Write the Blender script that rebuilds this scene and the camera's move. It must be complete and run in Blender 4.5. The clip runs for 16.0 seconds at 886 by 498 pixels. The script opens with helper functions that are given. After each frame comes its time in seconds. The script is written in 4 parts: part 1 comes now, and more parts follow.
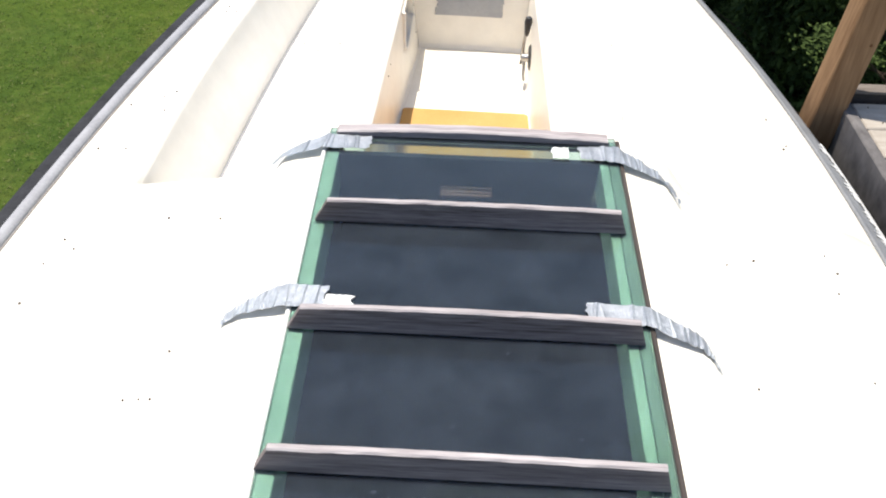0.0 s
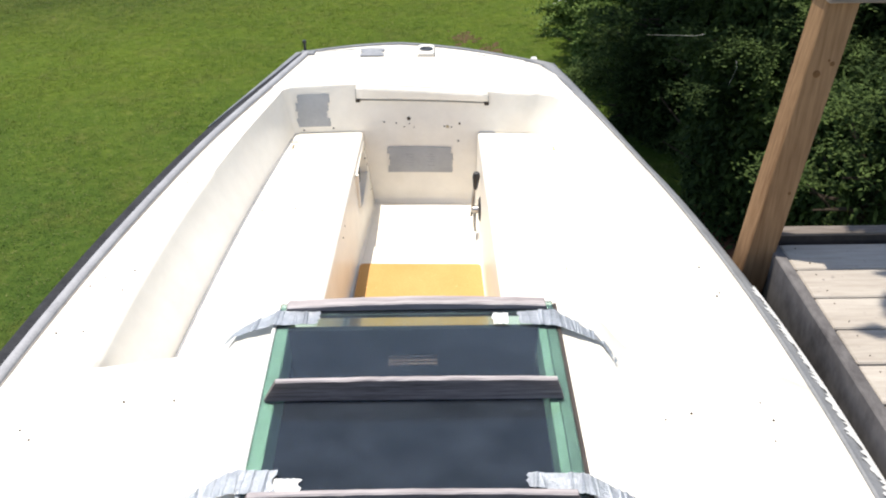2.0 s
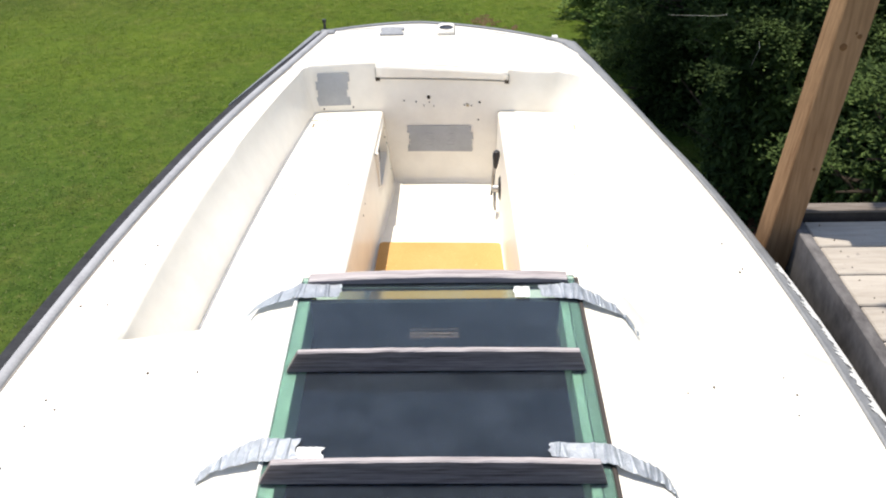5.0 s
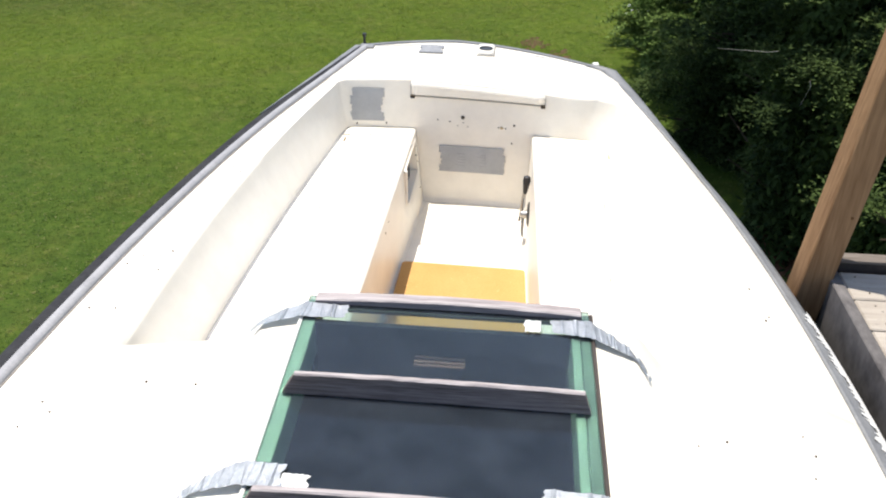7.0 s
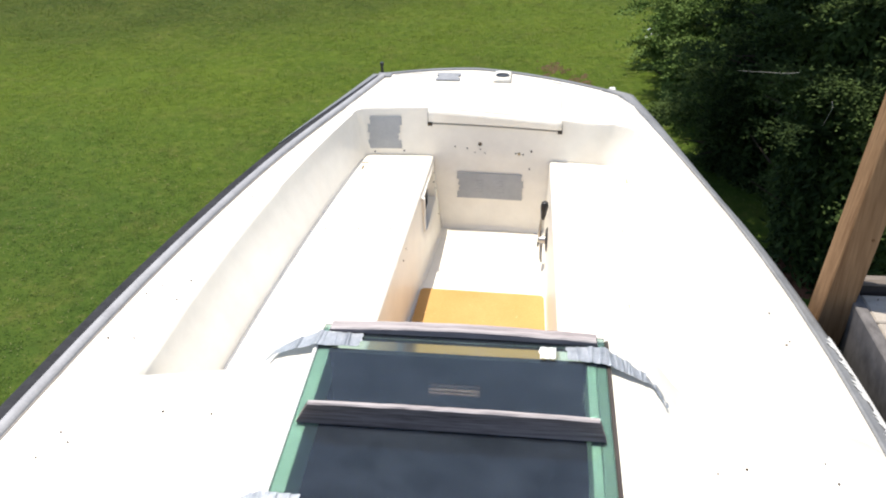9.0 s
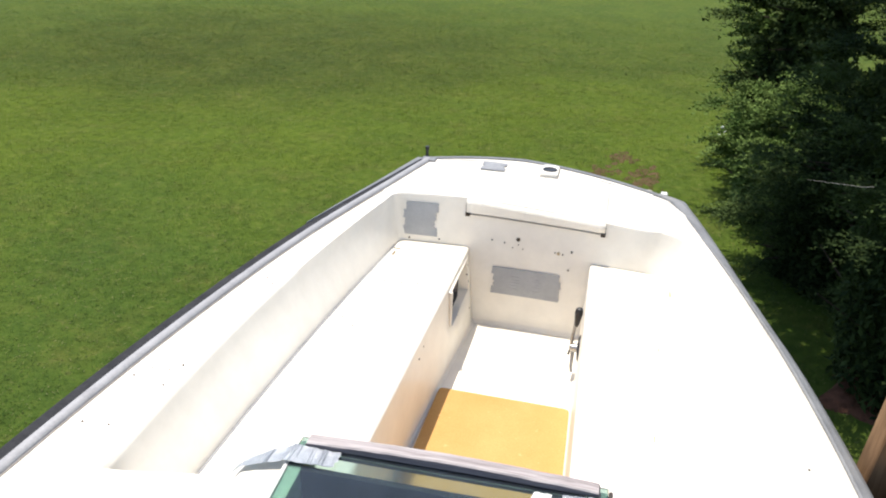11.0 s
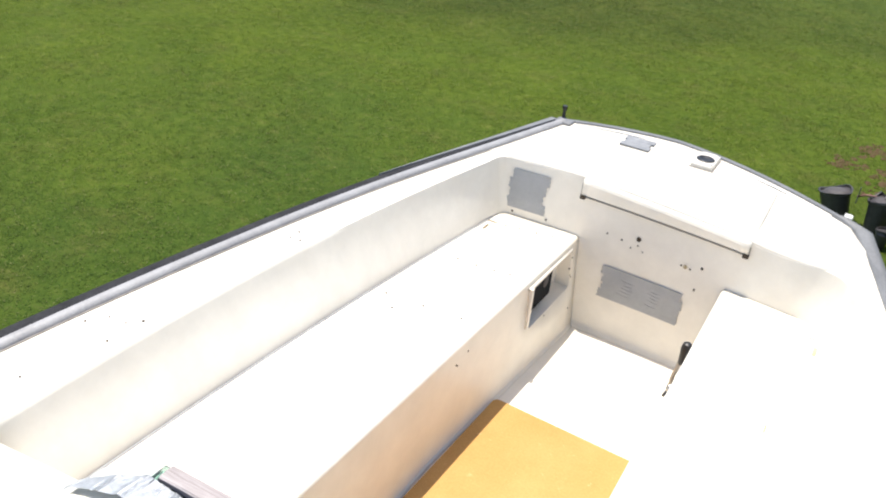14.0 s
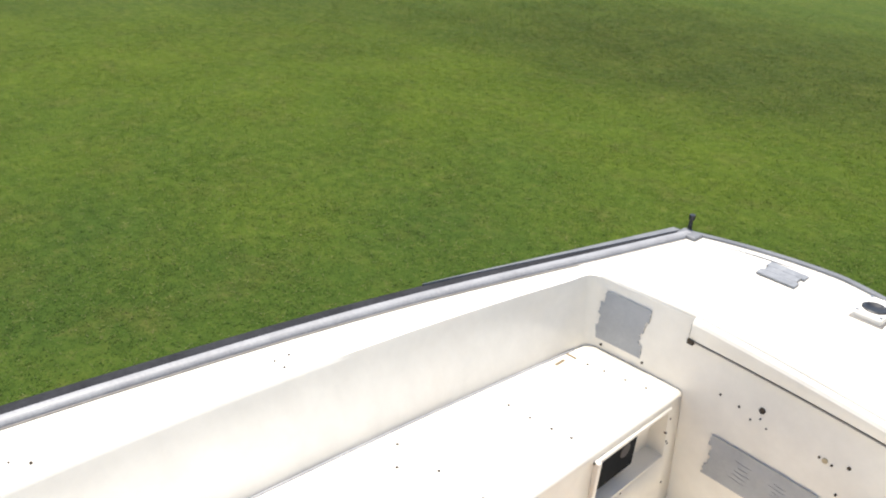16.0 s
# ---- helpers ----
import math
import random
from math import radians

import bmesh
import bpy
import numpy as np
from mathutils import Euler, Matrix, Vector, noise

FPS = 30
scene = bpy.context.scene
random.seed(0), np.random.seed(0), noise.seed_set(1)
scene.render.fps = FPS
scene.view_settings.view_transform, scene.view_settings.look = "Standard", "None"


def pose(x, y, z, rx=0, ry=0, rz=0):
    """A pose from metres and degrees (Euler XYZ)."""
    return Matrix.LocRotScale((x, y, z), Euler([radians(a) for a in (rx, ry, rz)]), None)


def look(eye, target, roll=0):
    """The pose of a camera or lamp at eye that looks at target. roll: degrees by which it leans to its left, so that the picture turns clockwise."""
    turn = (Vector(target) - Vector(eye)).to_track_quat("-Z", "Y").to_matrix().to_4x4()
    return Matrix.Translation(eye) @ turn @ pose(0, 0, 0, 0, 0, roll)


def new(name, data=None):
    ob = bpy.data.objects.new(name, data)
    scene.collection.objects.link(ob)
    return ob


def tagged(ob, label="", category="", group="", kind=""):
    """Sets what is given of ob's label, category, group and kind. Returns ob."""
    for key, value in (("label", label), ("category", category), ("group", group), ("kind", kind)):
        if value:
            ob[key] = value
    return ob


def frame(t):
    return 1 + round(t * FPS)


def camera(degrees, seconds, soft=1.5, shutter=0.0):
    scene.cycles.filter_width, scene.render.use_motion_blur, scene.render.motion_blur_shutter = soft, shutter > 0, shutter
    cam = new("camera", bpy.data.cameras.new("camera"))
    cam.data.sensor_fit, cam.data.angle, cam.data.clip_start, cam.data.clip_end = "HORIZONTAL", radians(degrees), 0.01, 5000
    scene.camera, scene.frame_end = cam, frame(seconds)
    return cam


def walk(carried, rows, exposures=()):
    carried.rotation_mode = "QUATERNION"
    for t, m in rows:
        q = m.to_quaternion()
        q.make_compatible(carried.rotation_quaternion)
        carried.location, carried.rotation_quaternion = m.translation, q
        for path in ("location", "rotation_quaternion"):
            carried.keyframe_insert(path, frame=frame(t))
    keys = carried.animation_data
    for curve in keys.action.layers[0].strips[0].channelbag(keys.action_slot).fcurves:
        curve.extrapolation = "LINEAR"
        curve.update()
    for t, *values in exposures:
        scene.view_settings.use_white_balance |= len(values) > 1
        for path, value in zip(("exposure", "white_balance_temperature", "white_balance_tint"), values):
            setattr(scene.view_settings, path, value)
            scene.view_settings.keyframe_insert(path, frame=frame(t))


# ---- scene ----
cam = camera(55.3, 16.0, soft=2.0)
PATH = [
    (0, (0.016, -1.64, 4.757), (-0.05, -0.108, 3.473), 1.0),
    (0.5, (0.043, -1.652, 4.751), (0.055, -0.085, 3.509), -0.8),
    (1, (0.061, -1.665, 4.784), (0.107, 0.011, 3.693), -1.1),
    (1.5, (0.088, -1.654, 4.896), (0.077, 0.093, 3.923), -1.9),
    (2, (0.091, -1.648, 4.89), (0.076, 0.059, 3.848), -1.0),
    (2.5, (0.086, -1.634, 4.9), (0.067, 0.082, 3.873), -0.4),
    (3, (0.084, -1.635, 4.901), (0.024, 0.089, 3.889), -0.6),
    (3.5, (0.089, -1.643, 4.9), (0.016, 0.082, 3.892), -1.0),
    (4, (0.091, -1.655, 4.894), (0.042, 0.063, 3.871), -1.0),
    (4.5, (0.079, -1.663, 4.874), (0.035, 0.026, 3.804), -1.7),
    (7, (0.14, -1.595, 4.85), (-0.008, 0.11, 3.815), 0.7),
    (7.5, (0.162, -1.569, 4.859), (-0.06, 0.167, 3.891), -0.9),
    (8, (0.172, -1.569, 4.853), (-0.058, 0.156, 3.867), -0.1),
    (8.5, (0.165, -1.583, 4.855), (-0.074, 0.128, 3.847), -0.5),
    (9, (0.165, -1.591, 4.854), (-0.043, 0.139, 3.871), -0.9),
    (9.5, (0.166, -1.595, 4.871), (-0.026, 0.169, 3.949), -0.3),
    (9.7, (0.156, -1.593, 4.886), (-0.054, 0.222, 4.075), 0.4),
    (11.8, (0.432, -1.209, 4.819), (0.005, 0.544, 3.957), 2.2),
    (12, (0.47, -1.192, 4.81), (0.037, 0.551, 3.929), 2.2),
    (12.5, (0.486, -1.133, 4.791), (0.017, 0.551, 3.819), 2.7),
    (13, (0.503, -0.935, 4.767), (-0.047, 0.725, 3.796), 4.7),
    (13.5, (0.561, -0.797, 4.752), (-0.129, 0.815, 3.79), 2.2),
    (14, (0.542, -0.628, 4.74), (-0.274, 0.909, 3.753), 5.8),
    (14.5, (0.501, -0.379, 4.732), (-0.348, 1.177, 3.807), 6.7),
    (15, (0.523, -0.157, 4.707), (-0.554, 1.256, 3.789), 5.1),
    (15.5, (0.521, -0.04, 4.72), (-0.686, 1.235, 3.763), 4.3),
    (16, (0.483, 0.116, 4.635), (-0.722, 1.438, 3.741), 5.4),
]
walk(cam, [(t, look(eye, target, roll)) for t, eye, target, roll in PATH], ((0.0, 0.5), (16.0, 0.5)))


# ---- sun and sky ----
SUN = Vector((-0.18, 0.08, 0.97)).normalized()
world = bpy.data.worlds.new("sky")
scene.world = world
world.use_nodes = True
wn = world.node_tree
sky = wn.nodes.new("ShaderNodeTexSky")
sky.sky_type, sky.sun_disc = "NISHITA", False
sky.sun_elevation = math.asin(SUN.z)
sky.sun_rotation = math.atan2(SUN.x, SUN.y)
wn.links.new(sky.outputs[0], wn.nodes["Background"].inputs[0])
wn.nodes["Background"].inputs[1].default_value = 0.15
sun_data = bpy.data.lights.new("sun", "SUN")
sun_data.energy, sun_data.angle, sun_data.color = 4.5, radians(0.53), (1.0, 0.94, 0.84)
sun = new("sun", sun_data)
sun.matrix_world = look((-4, 3, 25), Vector((-4, 3, 25)) - SUN)


# ---- materials ----
def ramp(nt, fac, stops):
    n = nt.nodes.new("ShaderNodeValToRGB")
    while len(n.color_ramp.elements) < len(stops):
        n.color_ramp.elements.new(0.5)
    for e, (p, c) in zip(n.color_ramp.elements, stops):
        e.position, e.color = p, (*c, 1)
    nt.links.new(fac, n.inputs[0])
    return n.outputs[0]


def tex(nt, scale, detail=4.0, rough=0.55, stretch=(1, 1, 1), kind="ShaderNodeTexNoise", space="Object"):
    co, mp, n = nt.nodes.new("ShaderNodeTexCoord"), nt.nodes.new("ShaderNodeMapping"), nt.nodes.new(kind)
    mp.inputs["Scale"].default_value = stretch
    nt.links.new(co.outputs[space], mp.inputs[0])
    nt.links.new(mp.outputs[0], n.inputs["Vector"])
    n.inputs["Scale"].default_value = scale
    if kind == "ShaderNodeTexNoise":
        n.inputs["Detail"].default_value, n.inputs["Roughness"].default_value = detail, rough
    return n.outputs[0]


def mixed(nt, fac, a, b, mode="MIX"):
    n = nt.nodes.new("ShaderNodeMix")
    n.data_type, n.blend_type = "RGBA", mode
    for value, slot in ((fac, 0), (a, 6), (b, 7)):
        if isinstance(value, (int, float)):
            n.inputs[slot].default_value = value
        elif isinstance(value, tuple):
            n.inputs[slot].default_value = (*value, 1)
        else:
            nt.links.new(value, n.inputs[slot])
    return n.outputs[2]


def material(name, rough=0.5, metal=0.0):
    m = bpy.data.materials.new(name)
    m.use_nodes = True
    b = m.node_tree.nodes["Principled BSDF"]
    b.inputs["Roughness"].default_value, b.inputs["Metallic"].default_value = rough, metal
    b.inputs["Specular IOR Level"].default_value = 0.5 if rough < 0.8 else 0.08
    return m, m.node_tree, b


def bump(nt, b, height, strength=0.3, distance=0.002):
    n = nt.nodes.new("ShaderNodeBump")
    n.inputs["Strength"].default_value, n.inputs["Distance"].default_value = strength, distance
    nt.links.new(height, n.inputs["Height"])
    nt.links.new(n.outputs[0], b.inputs["Normal"])


def two_scale(name, dark, light, coarse, fine, rough=0.5, metal=0.0, stretch=(1, 1, 1), relief=0.2, distance=0.002, speck=None, grain=0.35):
    """A surface with stains at a coarse scale, grain at a fine one, and relief."""
    m, nt, b = material(name, rough, metal)
    c = ramp(nt, tex(nt, coarse, 5, 0.6, stretch), [(0.3, dark), (0.7, light)])
    g = tex(nt, fine, 6, 0.65, stretch)
    c = mixed(nt, grain, c, ramp(nt, g, [(0.3, tuple(v * 0.72 for v in dark)), (0.7, light)]))
    if speck:
        c = mixed(nt, ramp(nt, tex(nt, coarse * 9, 3), [(0.66, (0, 0, 0)), (0.76, (1, 1, 1))]), c, speck)
    nt.links.new(c, b.inputs["Base Color"])
    bump(nt, b, g, relief, distance)
    return m


GELCOAT = two_scale("gelcoat", (0.855, 0.80, 0.70), (0.87, 0.82, 0.725), 1.2, 9, 0.42, relief=0.01, distance=0.001)
STAINED = GELCOAT.node_tree
for socket in [l.from_socket for l in STAINED.links if l.to_socket.name == "Base Color"]:
    old = ramp(STAINED, tex(STAINED, 2.4, 6, 0.65), [(0.56, (0, 0, 0)), (0.74, (0.35, 0.35, 0.35))])
    STAINED.links.new(mixed(STAINED, old, socket, (0.74, 0.655, 0.55)), STAINED.nodes["Principled BSDF"].inputs["Base Color"])
RAIL = two_scale("grey_rail", (0.135, 0.137, 0.142), (0.225, 0.227, 0.232), 9, 120, 0.55, relief=0.25)
RAIL_PALE = two_scale("pale_rail_flange", (0.26, 0.255, 0.26), (0.40, 0.395, 0.40), 9, 120, 0.5, relief=0.25)
GAP = two_scale("gap_grey", (0.25, 0.225, 0.20), (0.36, 0.33, 0.30), 20, 90, 0.8)
RAIL_DARK = two_scale("dark_rubber", (0.022, 0.022, 0.024), (0.050, 0.050, 0.054), 12, 90, 0.85)
CHIP = two_scale("chipped_white_paint", (0.66, 0.65, 0.62), (0.8, 0.79, 0.76), 30, 150, 0.6)
FOIL_WALL = two_scale("matte_tape", (0.33, 0.335, 0.34), (0.41, 0.413, 0.415), 14, 90, 0.6, 0.0, relief=0.12, grain=0.2)
# darker copy of the tape, offsetting the full sun on the deck
FOIL_TONED = two_scale("sun_offset_tape", (0.17, 0.175, 0.185), (0.33, 0.335, 0.345), 30, 90, 0.6, 0.1, relief=0.4, grain=0.3)
FOIL = two_scale("silver_tape", (0.30, 0.315, 0.34), (0.56, 0.58, 0.60), 25, 130, 0.34, 0.55, relief=0.8, distance=0.004)
# slat wood: fronts toned down, tops paled, to paint sun from above
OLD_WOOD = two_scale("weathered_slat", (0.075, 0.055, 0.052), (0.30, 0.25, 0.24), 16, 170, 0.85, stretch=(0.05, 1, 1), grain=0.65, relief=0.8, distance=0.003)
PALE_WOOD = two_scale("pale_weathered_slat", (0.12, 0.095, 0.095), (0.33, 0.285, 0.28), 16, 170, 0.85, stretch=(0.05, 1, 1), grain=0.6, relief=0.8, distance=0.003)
SLAT_TOP_LIGHT = two_scale("slat_top_light", (0.24, 0.205, 0.205), (0.56, 0.51, 0.50), 16, 170, 0.85, stretch=(0.05, 1, 1), grain=0.6, relief=0.8, distance=0.003)
PLANK = two_scale("weathered_plank", (0.31, 0.268, 0.225), (0.50, 0.45, 0.39), 6, 70, 0.9, stretch=(0.12, 1, 1), relief=0.6, distance=0.004, speck=(0.24, 0.21, 0.19))
CAPWOOD = two_scale("grey_cap_wood", (0.085, 0.068, 0.055), (0.27, 0.232, 0.20), 7, 90, 0.9, stretch=(0.1, 1, 1), relief=0.6, distance=0.004, grain=0.5)
FASCIA = two_scale("weathered_fascia", (0.040, 0.036, 0.037), (0.185, 0.172, 0.168), 5, 40, 0.9, stretch=(1, 0.5, 0.35), relief=0.6, distance=0.004)
POST = two_scale("treated_pine", (0.15, 0.078, 0.038), (0.33, 0.205, 0.112), 8, 90, 0.8, stretch=(1, 1, 0.06), grain=0.55, relief=0.4, distance=0.003)
KNOT = two_scale("pine_knot", (0.09, 0.045, 0.02), (0.17, 0.09, 0.04), 30, 120, 0.8)
MAT = two_scale("orange_foam", (0.49, 0.278, 0.096), (0.575, 0.345, 0.135), 5, 130, 0.9, relief=0.5, distance=0.002, speck=(0.62, 0.38, 0.17))
BLACK = two_scale("black_plastic", (0.012, 0.012, 0.014), (0.03, 0.03, 0.032), 20, 150, 0.42)
DARK_HOLE = two_scale("dark_hole", (0.045, 0.036, 0.028), (0.10, 0.08, 0.06), 30, 100, 0.9)
STEEL = two_scale("worn_steel", (0.35, 0.34, 0.32), (0.6, 0.59, 0.57), 30, 150, 0.35, 0.9)
COWL = two_scale("faded_cowl", (0.025, 0.022, 0.024), (0.06, 0.055, 0.055), 9, 60, 0.5)
COWL_TOP = two_scale("dusty_cowl_top", (0.045, 0.038, 0.038), (0.09, 0.078, 0.078), 9, 60, 0.65)
# near black, painting the gloom of the cabin and the bench opening
GLOOM = two_scale("gloom_lining", (0.008, 0.009, 0.011), (0.018, 0.019, 0.022), 3, 30, 0.8)
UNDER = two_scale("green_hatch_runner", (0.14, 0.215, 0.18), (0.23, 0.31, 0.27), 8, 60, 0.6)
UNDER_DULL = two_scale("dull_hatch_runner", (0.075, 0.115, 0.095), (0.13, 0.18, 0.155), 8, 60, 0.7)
LIP = two_scale("dull_lip", (0.045, 0.055, 0.055), (0.085, 0.095, 0.095), 8, 60, 0.7)
TRIM_WOOD = two_scale("varnished_trim", (0.27, 0.125, 0.105), (0.38, 0.20, 0.175), 8, 60, 0.5, stretch=(0.15, 1, 1))
BROWN_EDGE = two_scale("brown_edge", (0.022, 0.016, 0.013), (0.06, 0.045, 0.038), 20, 90, 0.7, stretch=(1, 0.15, 1))
RUST = two_scale("rusty_stain", (0.42, 0.31, 0.16), (0.60, 0.51, 0.35), 30, 120, 0.7)
GRIME = two_scale("brown_grime", (0.15, 0.11, 0.065), (0.30, 0.235, 0.15), 60, 150, 0.8)
BARK = two_scale("bark", (0.025, 0.019, 0.014), (0.075, 0.058, 0.044), 14, 70, 0.95, stretch=(1, 1, 0.25), relief=0.9, distance=0.01)
MULCH = two_scale("red_mulch", (0.055, 0.026, 0.016), (0.15, 0.072, 0.045), 9, 60, 0.95, relief=0.9, distance=0.02)
TWIG = two_scale("pale_dead_twig", (0.30, 0.28, 0.25), (0.45, 0.42, 0.38), 30, 90, 0.8)
BLOOM = two_scale("white_petals", (0.7, 0.7, 0.66), (0.8, 0.8, 0.78), 30, 90, 0.7)


def glass_material():
    m, nt, b = material("smoked_green_glass", 0.06)
    b.inputs["Base Color"].default_value = (0.38, 0.51, 0.45, 1)
    b.inputs["Transmission Weight"].default_value = 1.0
    b.inputs["IOR"].default_value = 1.33
    n = tex(nt, 5, 5, 0.6)
    nt.links.new(ramp(nt, n, [(0.4, (0.05, 0.05, 0.05)), (0.75, (0.2, 0.2, 0.2))]), b.inputs["Roughness"])
    # a film of dust with smears, its blue giving the glass a navy tone
    dust = nt.nodes.new("ShaderNodeBsdfDiffuse")
    dust.inputs[0].default_value = (0.30, 0.35, 0.48, 1)
    film = ramp(nt, tex(nt, 9, 8, 0.75), [(0.38, (0.026, 0.026, 0.026)), (0.64, (0.052, 0.052, 0.052)), (0.76, (0.15, 0.15, 0.15))])
    spots = ramp(nt, tex(nt, 85, 4, 0.6), [(0.68, (0, 0, 0)), (0.76, (0.28, 0.28, 0.28))])
    film = mixed(nt, 1.0, film, spots, "ADD")
    mx = nt.nodes.new("ShaderNodeMixShader")
    nt.links.new(film, mx.inputs[0])
    nt.links.new(b.outputs[0], mx.inputs[1])
    nt.links.new(dust.outputs[0], mx.inputs[2])
    nt.links.new(mx.outputs[0], nt.nodes["Material Output"].inputs[0])
    return m


GLASS = glass_material()


def leaf_material(name, dark, light, clump=2.4, low=0.46, high=0.64):
    m, nt, b = material(name, 0.8)
    geo = nt.nodes.new("ShaderNodeNewGeometry")
    c = ramp(nt, geo.outputs["Random Per Island"], [(0.0, dark), (0.6, tuple((p + q) / 2 for p, q in zip(dark, light))), (1.0, light)])
    c = mixed(nt, 0.65, c, ramp(nt, tex(nt, clump, 4), [(low, dark), (high, light)]))
    nt.links.new(c, b.inputs["Base Color"])
    t = nt.nodes.new("ShaderNodeBsdfTranslucent")
    nt.links.new(c, t.inputs[0])
    mx = nt.nodes.new("ShaderNodeMixShader")
    mx.inputs[0].default_value = 0.14
    nt.links.new(b.outputs[0], mx.inputs[1])
    nt.links.new(t.outputs[0], mx.inputs[2])
    nt.links.new(mx.outputs[0], nt.nodes["Material Output"].inputs[0])
    return m


LEAF = leaf_material("shrub_leaf", (0.012, 0.023, 0.008), (0.092, 0.132, 0.038), 1.3)
LEAF_BRIGHT = leaf_material("sunlit_sprig_leaf", (0.045, 0.085, 0.018), (0.14, 0.20, 0.055), 2.4, 0.38, 0.58)


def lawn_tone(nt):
    """Rich green lawn round the boat, yellower further off, darker beyond, with one browner patch."""
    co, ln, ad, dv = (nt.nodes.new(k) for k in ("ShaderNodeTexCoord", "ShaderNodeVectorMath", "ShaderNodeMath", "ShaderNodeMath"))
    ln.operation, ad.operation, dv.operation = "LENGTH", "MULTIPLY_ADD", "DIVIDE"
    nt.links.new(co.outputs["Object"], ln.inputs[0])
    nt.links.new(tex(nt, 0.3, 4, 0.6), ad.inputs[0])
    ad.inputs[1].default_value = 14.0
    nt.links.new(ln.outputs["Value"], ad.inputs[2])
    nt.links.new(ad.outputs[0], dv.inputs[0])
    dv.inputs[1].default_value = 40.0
    # browner, darker tone within a ragged reach of this centre
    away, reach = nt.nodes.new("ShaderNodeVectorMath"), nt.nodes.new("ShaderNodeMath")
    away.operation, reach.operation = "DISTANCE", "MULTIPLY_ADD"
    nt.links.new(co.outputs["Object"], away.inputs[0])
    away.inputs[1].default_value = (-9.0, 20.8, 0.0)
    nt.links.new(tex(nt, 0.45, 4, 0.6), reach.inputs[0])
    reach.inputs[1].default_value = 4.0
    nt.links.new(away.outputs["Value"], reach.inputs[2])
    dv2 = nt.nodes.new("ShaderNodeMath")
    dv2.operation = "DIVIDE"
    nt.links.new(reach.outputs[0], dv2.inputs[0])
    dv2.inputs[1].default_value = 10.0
    browned = ramp(nt, dv2.outputs[0], [(0.50, (0.9, 0.9, 0.9)), (0.74, (0.55, 0.55, 0.55)), (0.95, (0, 0, 0))])
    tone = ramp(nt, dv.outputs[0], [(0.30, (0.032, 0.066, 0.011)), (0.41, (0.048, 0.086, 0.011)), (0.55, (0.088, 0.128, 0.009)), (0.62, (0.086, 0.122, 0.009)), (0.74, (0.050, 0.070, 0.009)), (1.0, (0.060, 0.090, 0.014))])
    tone = mixed(nt, browned, tone, (0.037, 0.045, 0.008))
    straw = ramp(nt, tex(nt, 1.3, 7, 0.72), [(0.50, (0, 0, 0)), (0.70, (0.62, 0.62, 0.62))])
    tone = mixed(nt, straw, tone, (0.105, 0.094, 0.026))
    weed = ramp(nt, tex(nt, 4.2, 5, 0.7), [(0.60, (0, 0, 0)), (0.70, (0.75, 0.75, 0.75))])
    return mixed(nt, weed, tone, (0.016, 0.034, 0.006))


def lawn_material():
    m, nt, b = material("lawn", 0.9)
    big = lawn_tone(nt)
    mid = ramp(nt, tex(nt, 0.55, 5, 0.65), [(0.40, (0.029, 0.066, 0.010)), (0.60, (0.085, 0.120, 0.014))])
    fine = ramp(nt, tex(nt, 34, 7, 0.8), [(0.3, (0.026, 0.047, 0.007)), (0.72, (0.115, 0.138, 0.026))])
    c = mixed(nt, 0.35, big, mid)
    c = mixed(nt, 0.32, c, fine)
    browned = ramp(nt, tex(nt, 5.5, 7, 0.75), [(0.56, (0, 0, 0)), (0.74, (0.42, 0.42, 0.42))])
    c = mixed(nt, browned, c, (0.15, 0.125, 0.055))
    tuft = ramp(nt, tex(nt, 5.5, 7, 0.72), [(0.36, (0.58, 0.64, 0.62)), (0.5, (0.95, 0.97, 0.95)), (0.66, (1.3, 1.22, 1.15))])
    c = mixed(nt, 0.62, c, tuft, "MULTIPLY")
    specks = ramp(nt, tex(nt, 11, 4, 0.65), [(0.60, (0, 0, 0)), (0.70, (0.6, 0.6, 0.6))])
    c = mixed(nt, specks, c, (0.022, 0.035, 0.008))
    nt.links.new(c, b.inputs["Base Color"])
    bump(nt, b, tex(nt, 90, 6, 0.8), 0.4, 0.02)
    return m


def blade_material():
    m, nt, b = material("grass_blade", 0.8)
    geo = nt.nodes.new("ShaderNodeNewGeometry")
    c = ramp(nt, geo.outputs["Random Per Island"], [(0.0, (0.028, 0.062, 0.009)), (0.45, (0.060, 0.100, 0.014)), (0.88, (0.10, 0.125, 0.020)), (0.91, (0.22, 0.185, 0.085)), (1.0, (0.30, 0.26, 0.14))])
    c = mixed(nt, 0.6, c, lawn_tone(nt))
    tuft = ramp(nt, tex(nt, 5.5, 7, 0.72), [(0.36, (0.58, 0.64, 0.62)), (0.5, (0.95, 0.97, 0.95)), (0.66, (1.3, 1.22, 1.15))])
    c = mixed(nt, 0.62, c, tuft, "MULTIPLY")
    nt.links.new(c, b.inputs["Base Color"])
    return m


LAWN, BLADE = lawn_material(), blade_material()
DIRT = two_scale("bare_earth", (0.070, 0.052, 0.024), (0.125, 0.082, 0.046), 4, 30, 0.95, relief=0.8, distance=0.02)


